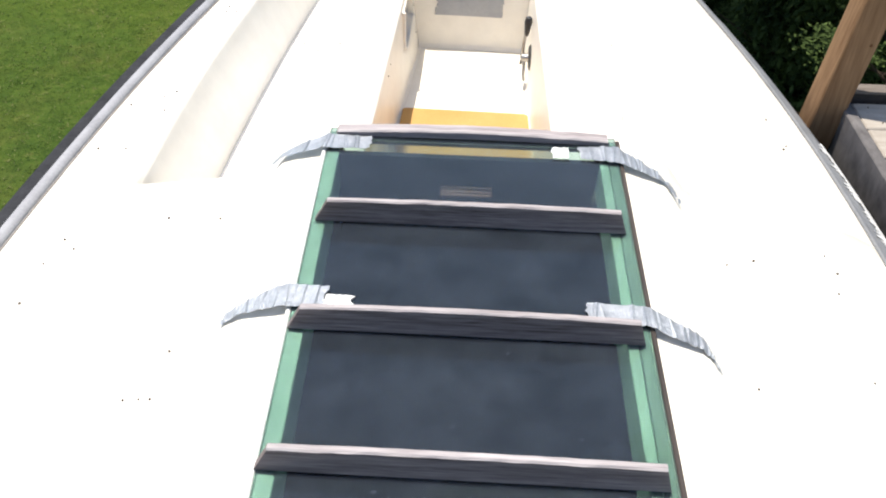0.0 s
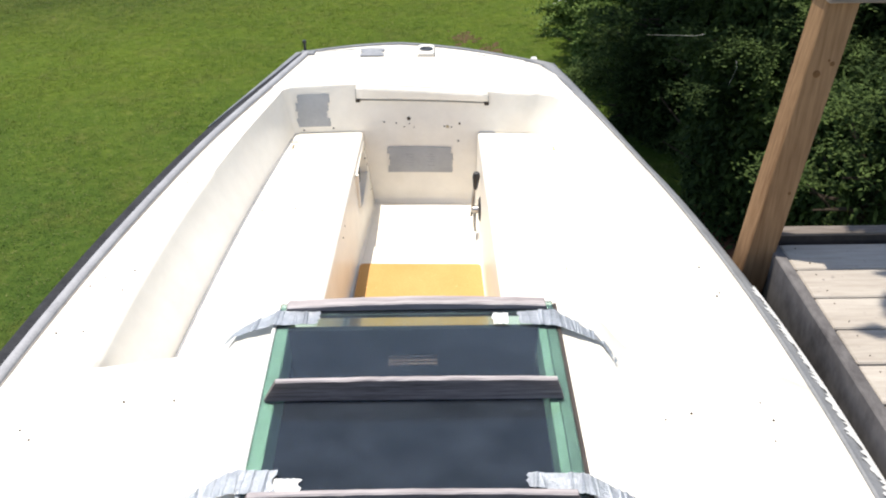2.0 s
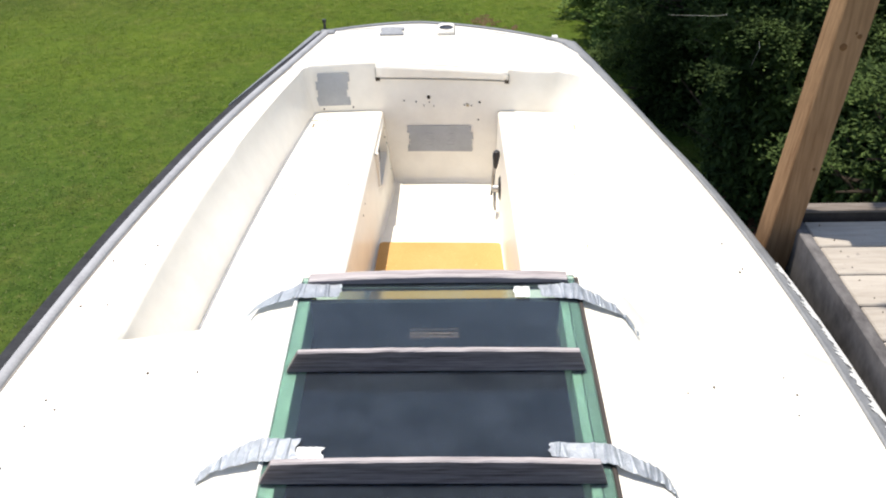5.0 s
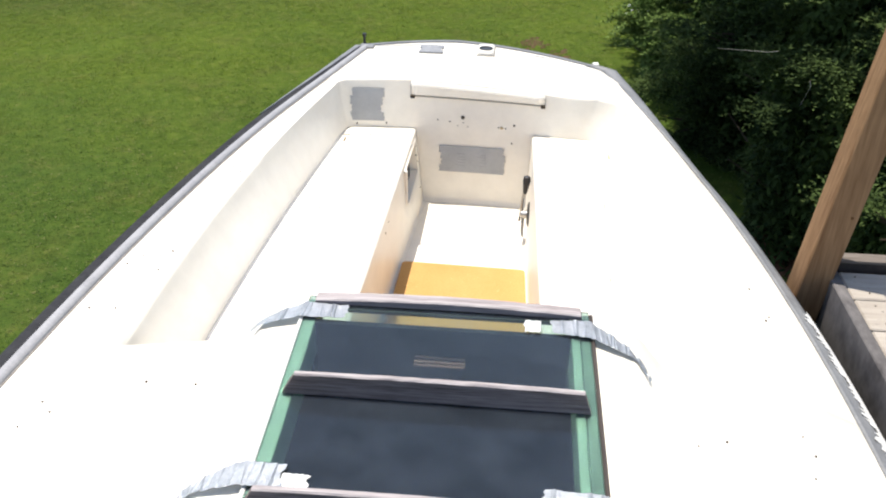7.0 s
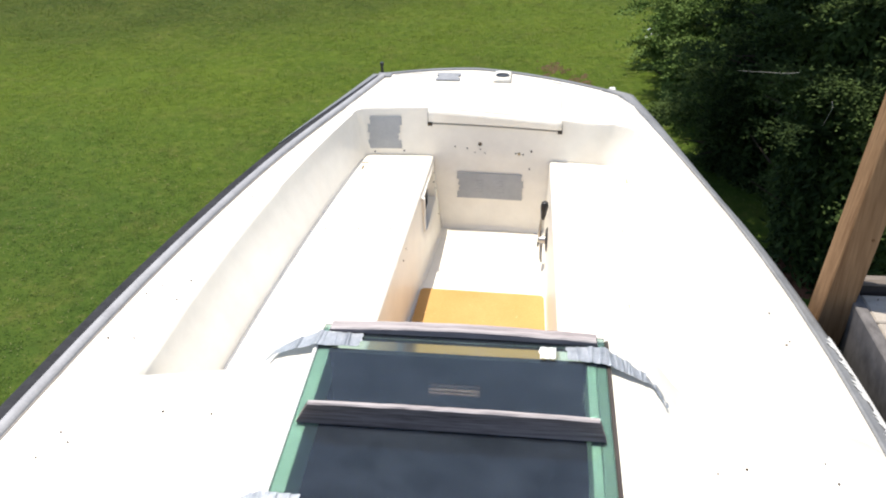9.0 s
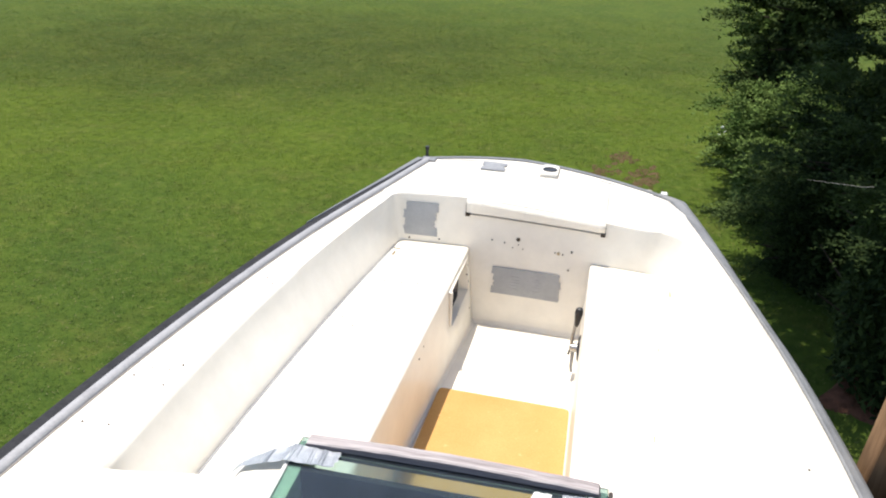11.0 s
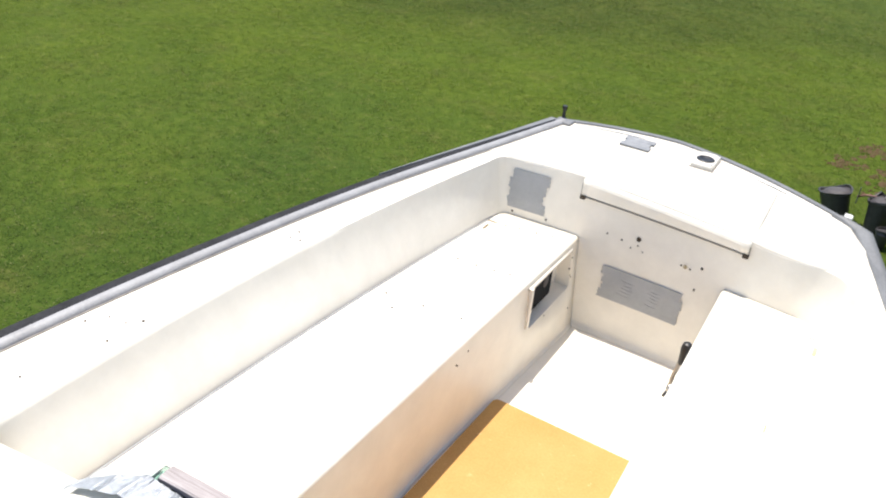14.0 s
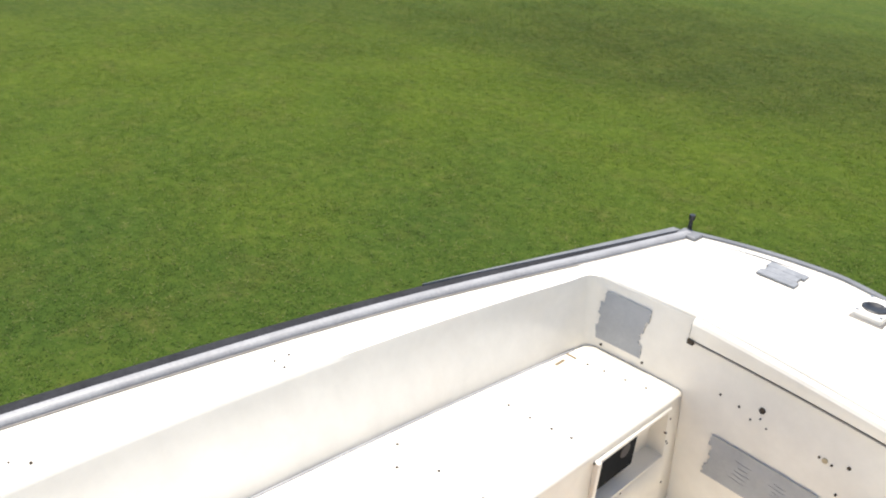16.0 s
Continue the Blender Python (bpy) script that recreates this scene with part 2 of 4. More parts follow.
# ---- builders ----
def link(name, bm, mat, parent=None, label="", smooth=0.0):
    me = bpy.data.meshes.new(name)
    bmesh.ops.recalc_face_normals(bm, faces=bm.faces)
    bm.to_mesh(me)
    bm.free()
    for one in mat if isinstance(mat, (list, tuple)) else (mat,):
        me.materials.append(one)
    if smooth:
        me.shade_smooth()
        me.set_sharp_from_angle(angle=radians(smooth))
    ob = new(name, me)
    ob.parent = parent
    if label:
        ob["label"] = label
    return ob


part = link


def thing(name, label, category, at=(0, 0, 0), group="", kind=""):
    ob = new(name)
    ob.location, ob.empty_display_size = at, 0.1
    return tagged(ob, label, category, group, kind)


def under(ob, parent):
    """Hang ob below parent without moving it."""
    ob.parent = parent
    ob.matrix_parent_inverse = Matrix.Translation(-parent.location)
    return ob


def box_bm(x0, x1, y0, y1, z0, z1, bevel=0.003, segments=1):
    bm = bmesh.new()
    m = Matrix.Translation(((x0 + x1) / 2, (y0 + y1) / 2, (z0 + z1) / 2)) @ Matrix.Diagonal((x1 - x0, y1 - y0, z1 - z0, 1))
    bmesh.ops.create_cube(bm, size=1, matrix=m)
    if bevel:
        bmesh.ops.bevel(bm, geom=list(bm.edges), offset=bevel, segments=segments, affect="EDGES", profile=0.5)
    return bm


def grid_bm(rows, close=False, skip=None):
    """Quads over rows of points, all rows of one length."""
    bm = bmesh.new()
    vs = [[bm.verts.new(p) for p in row] for row in rows]
    for i in range(len(vs) - 1):
        for j in range(len(vs[i]) - (0 if close else 1)):
            if skip and skip(i, j):
                continue
            k = (j + 1) % len(vs[i])
            bm.faces.new((vs[i][j], vs[i][k], vs[i + 1][k], vs[i + 1][j]))
    return bm


def thick(ob, amount, offset=-1.0):
    mod = ob.modifiers.new("thickness", "SOLIDIFY")
    mod.thickness, mod.offset = amount, offset
    return ob


def tube_bm(points, radius, sides=10, ends=True):
    bm = bmesh.new()
    pts = [Vector(p) for p in points]
    rads = radius if isinstance(radius, (list, tuple)) else [radius] * len(pts)
    rings = []
    for i, p in enumerate(pts):
        d = (pts[min(i + 1, len(pts) - 1)] - pts[max(i - 1, 0)]).normalized()
        a = d.orthogonal().normalized() if not rings else (axis - d * axis.dot(d)).normalized()
        axis, b = a, d.cross(a)
        rings.append([bm.verts.new(p + (a * math.cos(q) + b * math.sin(q)) * rads[i]) for q in (2 * math.pi * k / sides for k in range(sides))])
    for r, s in zip(rings, rings[1:]):
        for k in range(sides):
            bm.faces.new((r[k], r[(k + 1) % sides], s[(k + 1) % sides], s[k]))
    if ends:
        bm.faces.new(rings[0][::-1])
        bm.faces.new(rings[-1])
    return bm


def lathe_bm(profile, centre, axis=(0, 0, 1), sides=20):
    """Turn (radius, height) pairs about an axis."""
    bm = bmesh.new()
    turn = Vector((0, 0, 1)).rotation_difference(Vector(axis)).to_matrix()
    rows = [[bm.verts.new(Vector(centre) + turn @ Vector((r * math.cos(a), r * math.sin(a), h))) for a in (2 * math.pi * k / sides for k in range(sides))] for r, h in profile]
    for r, s in zip(rows, rows[1:]):
        for k in range(sides):
            bm.faces.new((r[k], r[(k + 1) % sides], s[(k + 1) % sides], s[k]))
    bm.faces.new(rows[0][::-1])
    bm.faces.new(rows[-1])
    return bm


def lerp(a, b, t):
    return a + (b - a) * t


def along(y, ys, xs):
    return float(np.interp(y, ys, xs))


# ---- lines of the boat: y runs aft ----
STATIONS = np.array([-6.0, -4.0, -2.0, -0.8, -0.12, 0.3, 0.5, 0.7, 0.9, 1.1, 1.3, 1.5, 1.7, 2.0, 2.3, 2.5])
PORT = np.array([-0.06, -0.75, -1.10, -1.13, -1.112, -1.075, -1.055, -1.027, -0.998, -0.966, -0.932, -0.888, -0.842, -0.760, -0.684, -0.632])
STBD = np.array([-0.04, 0.68, 1.065, 1.098, 1.098, 1.073, 1.052, 1.025, 0.998, 0.960, 0.925, 0.875, 0.803, 0.692, 0.575, 0.500])


def smooth_line(y, xs):
    """Mean over a short stretch, so that the line has no corners."""
    return sum(along(y + d, STATIONS, xs) for d in (-0.2, -0.1, 0.0, 0.1, 0.2)) / 5 if y < 2.25 else along(y, STATIONS, xs)


def xl(y):
    return smooth_line(y, PORT)


def xr(y):
    return smooth_line(y, STBD)


def deck_z(y):
    return 3.50 + 0.013 * max(y, 0)


def drop_r(y):
    """How far the starboard deck edge lies below the deck."""
    t = min(1.0, max(0.0, 2.35 - y))
    return 0.13 * t * t * (3 - 2 * t)


def sag(x, y):
    """Dip of the aft deck towards the starboard end of the cockpit's end wall."""
    s = min(1.0, max(0.0, (y - 1.5) / 0.45)) * min(1.0, max(0.0, (2.40 - y) / 0.38))
    return 0.055 * min(0.68, max(0.0, x + 0.33)) * min(1.0, max(0.0, (xr(y) - x) / 0.25)) * s * s * (3 - 2 * s)


def lower(x, y):
    """Fall of the starboard side deck towards its edge."""
    a = along(y, [0.06, 0.8, 1.4, 1.95], [0.75, 0.735, 0.675, 0.60])
    u = min(1.0, max(0.0, (x - a) / max(0.02, xr(y) - a)))
    return drop_r(y) * u ** 1.5 + sag(x, y)


def crown(x, y):
    """Height of the cabin top."""
    h = min(1.0, max(0.0, (0.53 - abs(x - 0.012)) / 0.10))
    w = min(1.0, max(0.0, (y + 1.55) / 0.15))
    hump = 0.082 * h * h * (3 - 2 * h) * w
    return deck_z(y) - lower(x, y) + 0.095 * max(0.0, math.cos(math.pi / 2 * min(1.0, abs(x - 0.01) / 0.84))) ** 1.2 + hump * (1 - max(0, 0.4 - abs(x)) * 0.6)


def wall_y(x):
    return 2.015 - 0.05 * x - 0.09 * x * x


def transom_y(x):
    return 2.565 - 0.20 * (x + 0.15) - 0.30 * (x + 0.15) ** 2 if x > -0.15 else 2.565 - 0.36 * (x + 0.15) ** 2


def bowed(ys, xs):
    """A parabola through the given places."""
    c = np.polyfit(ys, xs, 2)
    return lambda y: float(np.polyval(c, y))


top_l = bowed([0.06, 0.35, 0.8, 1.4, 1.95], [-0.830, -0.838, -0.815, -0.752, -0.660])
bot_l = bowed([0.06, 0.35, 0.86, 1.5, 1.95], [-0.741, -0.738, -0.715, -0.67, -0.625])
top_r = bowed([0.06, 0.35, 0.8, 1.4, 1.95], [0.750, 0.755, 0.735, 0.675, 0.60])
bot_r = bowed([0.06, 0.35, 0.86, 1.5, 1.95], [0.665, 0.662, 0.64, 0.605, 0.565])
FRONT, SEAT, FLOOR = 0.06, 3.305, 2.94


# ---- ground ----
def build_ground():
    xs = [-400, -120, -45, -25, -16, -12, -9, -6, -3, 0, 3, 6, 10, 18, 45, 120, 400]
    ys = [-400, -120, -40, -15, -5, 0, 3, 6, 9, 12, 15, 18, 24, 40, 120, 400]
    rows = [[(x, y, 0.05 * noise.noise((x * 0.15, y * 0.15, 3)) if abs(x) < 30 and abs(y) < 30 else 0.0) for x in xs] for y in ys]
    return tagged(link("ground", grid_bm(rows), LAWN, smooth=60), "sunlit mown green lawn with darker mottled patches", "lawn", kind="structure")


ground = build_ground()


def build_grass():
    """Blades that lie over one another, thinning out towards the far lawn."""
    rng = np.random.default_rng(4)
    n = 440000
    x, y = rng.uniform(-22, 3.2, n), 1.0 + 31 * rng.random(n) ** 1.25
    density = 0.5 + 0.5 * np.sin(x * 1.7 + np.sin(y * 1.3) * 2) * np.cos(y * 1.1 + x)
    fade = np.clip((y - 1) / 1.5, 0, 1) * np.clip((32 - y) / 14, 0, 1) * np.clip((x + 22) / 7, 0, 1)
    keep = rng.random(n) < (0.45 + 0.55 * density) * fade
    x, y = x[keep], y[keep]
    n = len(x)
    verts = []
    for k in range(3):
        la = rng.uniform(0, 2 * np.pi, n)
        h = rng.uniform(0.002, 0.020, n)
        w = rng.uniform(0.0015, 0.0045, n) * (1 + y / 14)
        lean = rng.uniform(0.015, 0.045, n)
        base = np.stack([x + rng.normal(0, 0.04, n), y + rng.normal(0, 0.04, n), np.full(n, 0.012)], 1)
        base[:, 2] += 0.05 * np.array([noise.noise((a * 0.15, b * 0.15, 3)) for a, b in base[:, :2]]) * 0.7
        side = np.stack([-np.sin(la) * w, np.cos(la) * w, np.zeros(n)], 1)
        tip = base + np.stack([np.cos(la) * lean, np.sin(la) * lean, h], 1)
        verts.append(np.stack([base - side, base + side, tip], 1).reshape(-1, 3))
    v = np.concatenate(verts)
    f = np.arange(len(v)).reshape(-1, 3)
    me = bpy.data.meshes.new("grass")
    me.from_pydata(v.tolist(), [], f.tolist())
    me.materials.append(BLADE)
    return tagged(new("grass", me), "short uneven tufts of green and yellowish grass", "grass", kind="stuff")


build_grass()


def patch(name, cx, cy, rx, ry, height, mat, label, category, seed):
    """A low ragged mound on the ground."""
    rows = []
    for i in range(7):
        r = i / 6
        row = []
        for k in range(36):
            a = 2 * math.pi * k / 36
            e = 1 + 0.9 * noise.noise((math.cos(a) * 2 + seed, math.sin(a) * 2, 0.0)) + 0.6 * noise.noise((math.cos(a) * 6, math.sin(a) * 6 + seed, 1.0))
            row.append((cx + rx * r * e * math.cos(a), cy + ry * r * e * math.sin(a), 0.03 + height * (1 - r * r) - 0.018 - (0.05 if i == 6 else 0)))
        rows.append(row)
    return tagged(link(name, grid_bm(rows, close=True), mat, smooth=60), label, category, kind="structure")


def worn_spot(cx, cy, rx, ry, count, seed):
    """Thin bare soil showing in many small ragged scraps between the grass."""
    rng = random.Random(seed)
    bm = bmesh.new()
    for _ in range(count):
        x, y, r = rng.gauss(cx, rx), rng.gauss(cy, ry), rng.uniform(0.02, 0.085)
        z = 0.05 * noise.noise((x * 0.15, y * 0.15, 3)) + 0.016 + rng.uniform(0, 0.012)
        rim = [bm.verts.new((x + r * rng.uniform(0.5, 1.3) * math.cos(k * 0.785), y + 1.3 * r * rng.uniform(0.5, 1.3) * math.sin(k * 0.785), z - 0.02)) for k in range(8)]
        mid = bm.verts.new((x, y, z))
        for k in range(8):
            bm.faces.new((mid, rim[k], rim[(k + 1) % 8]))
    return tagged(link("bare_patch", bm, DIRT), "bare reddish brown worn earth patch in the lawn", "soil", kind="structure")


worn_spot(0.40, 13.95, 0.13, 0.16, 60, 2)
worn_spot(0.80, 12.85, 0.16, 0.40, 80, 7)
worn_spot(0.12, 13.05, 0.16, 0.22, 40, 9)
patch("mulch_bed", 3.25, 6.75, 0.55, 0.75, 0.10, MULCH, "reddish brown mulch under the dark shrubs", "mulch", 5.0)


# ---- sailboat ----
boat = thing("sailboat", "white fibreglass sailboat with stripped cockpit parked on a lawn", "boat", (0, 0, 0))


def build_hull():
    ys = list(np.linspace(-5.9, 2.2, 30)) + [2.33, 2.42]
    rows = []
    for y in ys:
        a, b = xl(y), xr(y)
        c, half = (a + b) / 2, (b - a) / 2
        depth = 1.25 * math.sin(math.pi * min(1.0, max(0.08, (y + 6.2) / 9.2))) ** 0.6
        row = []
        for k in range(17):
            u = -1 + 2 * k / 16
            s = math.copysign(min(1.0, abs(u) ** 0.62), u)
            row.append((c + half * s, min(y, transom_y(c + half * s) - 0.02), deck_z(y) - 0.035 - max(0.0, u) * drop_r(y) - depth * (1 - abs(u) ** 2.2)))
        rows.append(row)
    bm = grid_bm(rows)
    bm.verts.ensure_lookup_table()
    n = 17
    bm.faces.new([bm.verts[(len(ys) - 1) * n + k] for k in range(n)])
    return thick(part("hull", bm, GELCOAT, boat, smooth=50), 0.015)


build_hull()
keel_rows = []
for z, y0, y1, w in ((2.32, -2.6, -0.4, 0.09), (1.5, -2.5, -0.6, 0.07), (0.7, -2.35, -0.8, 0.08), (0.02, -2.3, -0.85, 0.11), (0.0, -2.28, -0.87, 0.09)):
    keel_rows.append([(-0.05 + w * math.cos(a), (y0 + y1) / 2 + (y1 - y0) / 2 * math.sin(a), z) for a in (2 * math.pi * k / 24 for k in range(24))])
keel_bm = grid_bm(keel_rows, close=True)
keel_bm.verts.ensure_lookup_table()
keel_bm.faces.new([keel_bm.verts[96 + k] for k in range(24)])
part("keel", keel_bm, GELCOAT, boat, smooth=40)


def side_deck(name, outer, inner):
    rows = []
    for v in np.linspace(0, 1, 26):
        y0 = lerp(FRONT, 1.96, v)
        a, b = outer(y0), inner(y0)
        rows.append([(lerp(a, b, u), lerp(FRONT, wall_y(lerp(a, b, u)), v), deck_z(y0) - lower(lerp(a, b, u), y0)) for u in np.linspace(0, 1, 9)])
    return thick(part(name, grid_bm(rows), GELCOAT, boat, smooth=40), 0.02, 0)


side_deck("side_deck", xl, top_l).location.z = -0.01
side_deck("side_deck", xr, top_r).location.z = -0.01


def build_aft_deck():
    rows = []
    for v in np.linspace(0, 1, 12):
        y0 = lerp(1.96, 2.47, v)
        a, b = xl(y0), xr(y0)
        row = []
        for u in np.linspace(0, 1, 25):
            x = lerp(a, b, u)
            row.append((x, lerp(wall_y(x), transom_y(x), v), deck_z(y0) - lower(x, y0) + 0.014 * math.sin(math.pi * u)))
        rows.append(row)
    ob = thick(part("aft_deck", grid_bm(rows), GELCOAT, boat, smooth=40), 0.02, 0)
    ob.location.z = -0.01


build_aft_deck()


def build_cabin_top():
    ys = list(np.linspace(-5.7, -1.35, 20)) + list(np.linspace(-1.30, FRONT, 12))
    rows = []
    for y in ys:
        a, b = xl(y), xr(y)
        w0, w1 = max(a * 0.95, -0.309), min(b * 0.95, 0.335)
        row = [lerp(a, w0, k / 27) for k in range(28)] + [lerp(w0, w1, k / 4) for k in range(1, 4)] + [lerp(w1, b, k / 27) for k in range(28)]
        rows.append([(x, y, crown(x, y)) for x in row])
    bm = grid_bm(rows, skip=lambda i, j: i >= 20 and 27 <= j < 31)
    ob = thick(part("cabin_top", bm, GELCOAT, boat, smooth=40), 0.02, 0)
    ob.location.z = -0.01


build_cabin_top()


def build_liner():
    """The inner face of the coaming, down both sides and across the stern, with rounded corners."""
    top, bot, inward = [], [], []
    r, rs = 0.045, 0.13
    for y in np.linspace(FRONT, 1.96 - r, 22):
        top.append((top_l(y), y))
        bot.append((bot_l(y), y))
        inward.append((Vector((1, 0)), 0.03))
    for a in np.linspace(0.15, 0.85, 5):
        q = a * math.pi / 2
        for line, lx, dy in ((top, top_l, 0.0), (bot, bot_l, -0.012)):
            cx = lx(1.95) + r
            line.append((cx - r * math.cos(q), wall_y(cx) + dy - r + r * math.sin(q)))
        inward.append((Vector((math.cos(q), -math.sin(q))), 0.06))
    for u in np.linspace(0, 1, 18):
        x = lerp(top_l(1.95) + r, top_r(1.95) - rs, u)
        top.append((x, wall_y(x)))
        x = lerp(bot_l(1.95) + r, bot_r(1.95) - rs, u)
        bot.append((x, wall_y(x) - 0.012))
        inward.append((Vector((0, -1)), 0.10))
    for a in np.linspace(0.95, 0.05, 11):
        q = a * math.pi / 2
        for line, lx, dy in ((top, top_r, 0.0), (bot, bot_r, -0.012)):
            cx = lx(1.95) - rs
            line.append((cx + rs * math.cos(q), wall_y(cx) + dy - rs + rs * math.sin(q)))
        inward.append((Vector((-math.cos(q), -math.sin(q))), 0.09))
    for y in np.linspace(1.96 - rs, FRONT, 22):
        top.append((top_r(y), y))
        bot.append((bot_r(y), y))
        inward.append((Vector((-1, 0)), 0.03))
    rows = []
    for (tx, ty), (bx, by), (d, w) in zip(top, bot, inward):
        base, z1 = deck_z(ty), SEAT - 0.004
        z0 = base - lower(tx, ty)
        far, near = (tx - d.x * w, ty - d.y * w), (tx - d.x * 0.012, ty - d.y * 0.012)
        row = [(*far, base - lower(*far) - 0.008), (*near, base - lower(*near) - 0.001)]
        for f, g in ((0.0, 0.005), (0.05, 0.016), (0.10, 0.032)):
            row.append((lerp(tx, bx, f), lerp(ty, by, f), z0 - g))
        for f in (0.3, 0.5, 0.7, 0.88):
            row.append((lerp(tx, bx, f), lerp(ty, by, f), lerp(z0 - 0.03, z1 + 0.02, f)))
        row.append((bx, by, z1 + 0.010))
        row.append((bx, by, z1 - 0.030))
        if d.x == 0 and -0.35 < bx < 0.29:
            row += [(bx, by - 0.003, 3.1), (bx, by - 0.006, FLOOR + 0.02), (bx, by - 0.012, FLOOR + 0.006), (bx, by - 0.028, FLOOR + 0.001)]
        else:
            row += [(bx, by, z1 - 0.031 - 0.001 * k) for k in range(4)]
        rows.append(row)
    thick(part("coaming", grid_bm(rows), GELCOAT, boat, smooth=50), 0.004, 0)


build_liner()


# thin grey tube that draws the shade in the port bench seam
part("seam_shade_line", tube_bm([(bot_l(y) + 0.006, y, SEAT + 0.001) for y in np.linspace(FRONT, 1.93, 30)], 0.0045, 6), RAIL_PALE, boat, "grey line painting the shaded seam between coaming and bench")


def seat_l(y):
    return -0.306 - 0.015 * (1.95 - y)


def foot_l(y):
    return max(-0.326, -0.275 - 0.058 * (1.95 - y))


def seat_r(y):
    return 0.232 + 0.022 * (1.95 - y)


def foot_r(y):
    return 0.222 + 0.024 * (1.95 - y)


RECESS = (1.615, 1.945, 3.125, 3.268)


def bench(name, back, edge, foot, side, label):
    """side: +1 where the edge looks to +x. The profile runs from the coaming over the rounded edge to the floor."""
    y0, y1, z0, z1 = RECESS
    ys = list(np.linspace(FRONT + 0.002, y0, 20)) + [lerp(y0, y1, q) for q in (0.33, 0.66, 1.0)] + [1.975]
    zs = [SEAT - 0.015, z1, lerp(z1, z0, 0.5), z0, lerp(z0, FLOOR, 0.5), FLOOR + 0.014]
    rows = []
    for y in ys:
        b, e, f = back(y) + (0.005 if side > 0 else 0.0), edge(y), foot(y)
        row = [(b, y, SEAT - 0.025), (b, y, SEAT - 0.003)] + [(lerp(b + side * 0.003, e - side * 0.014, u), y, SEAT) for u in np.linspace(0, 1, 6)]
        row += [(e - side * 0.006, y, SEAT - 0.0015), (e - side * 0.001, y, SEAT - 0.006), (e, y, SEAT - 0.012)]
        row += [(lerp(e, f, (SEAT - 0.014 - z) / (SEAT - 0.028 - FLOOR)), y, z) for z in zs]
        row += [(f + side * 0.005, y, FLOOR + 0.004), (f + side * 0.016, y, FLOOR + 0.001)]
        if y == ys[-1]:
            row = [(x, wall_y(x) - 0.017, z) for x, _, z in row]
        rows.append(row)
    skip = (lambda i, j: 19 <= i < 22 and j in (12, 13)) if side > 0 else None
    return thick(part(name, grid_bm(rows, skip=skip), GELCOAT, boat, label, smooth=40), 0.004, 0)


bench("bench", bot_l, seat_l, foot_l, 1, "white bench with rows of old screw holes")
bench("bench", bot_r, seat_r, foot_r, -1, "white bench with a rusty stained corner")
part("cockpit_floor", box_bm(-0.36, 0.33, FRONT, 2.0, FLOOR - 0.03, FLOOR, 0.002), GELCOAT, boat)
# bulkhead between cabin and cockpit, with the companionway in it
for x0, x1, z0, z1 in ((-0.80, -0.29, 2.9, 3.49), (0.31, 0.74, 2.9, 3.49), (-0.29, 0.31, 2.9, 3.12)):
    part("bulkhead", box_bm(x0, x1, FRONT - 0.03, FRONT - 0.002, z0, z1, 0.002), GELCOAT, boat)
# cabin below the hatch, its unlit gloom painted into a near-black lining
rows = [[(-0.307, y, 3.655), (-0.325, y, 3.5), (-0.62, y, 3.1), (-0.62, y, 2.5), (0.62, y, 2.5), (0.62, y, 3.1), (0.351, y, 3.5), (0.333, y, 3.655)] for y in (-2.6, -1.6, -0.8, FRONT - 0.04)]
part("gloom_lining", grid_bm(rows), GLOOM, boat)
part("gloom_lining", box_bm(-0.62, 0.62, -2.62, -2.6, 2.5, 3.5, 0), GLOOM, boat)
# boxes added to stop light leaking in round the lining
part("gloom_lining", box_bm(-0.62, 0.62, 0.018, 0.024, 2.5, 3.490, 0), GLOOM, boat)
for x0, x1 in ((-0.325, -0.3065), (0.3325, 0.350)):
    part("gloom_lining", box_bm(x0, x1, -0.02, 0.077, 3.44, 3.655, 0), GLOOM, boat)
part("gloom_lining", box_bm(-0.315, 0.340, 0.016, 0.080, 3.484, 3.499, 0), GLOOM, boat)


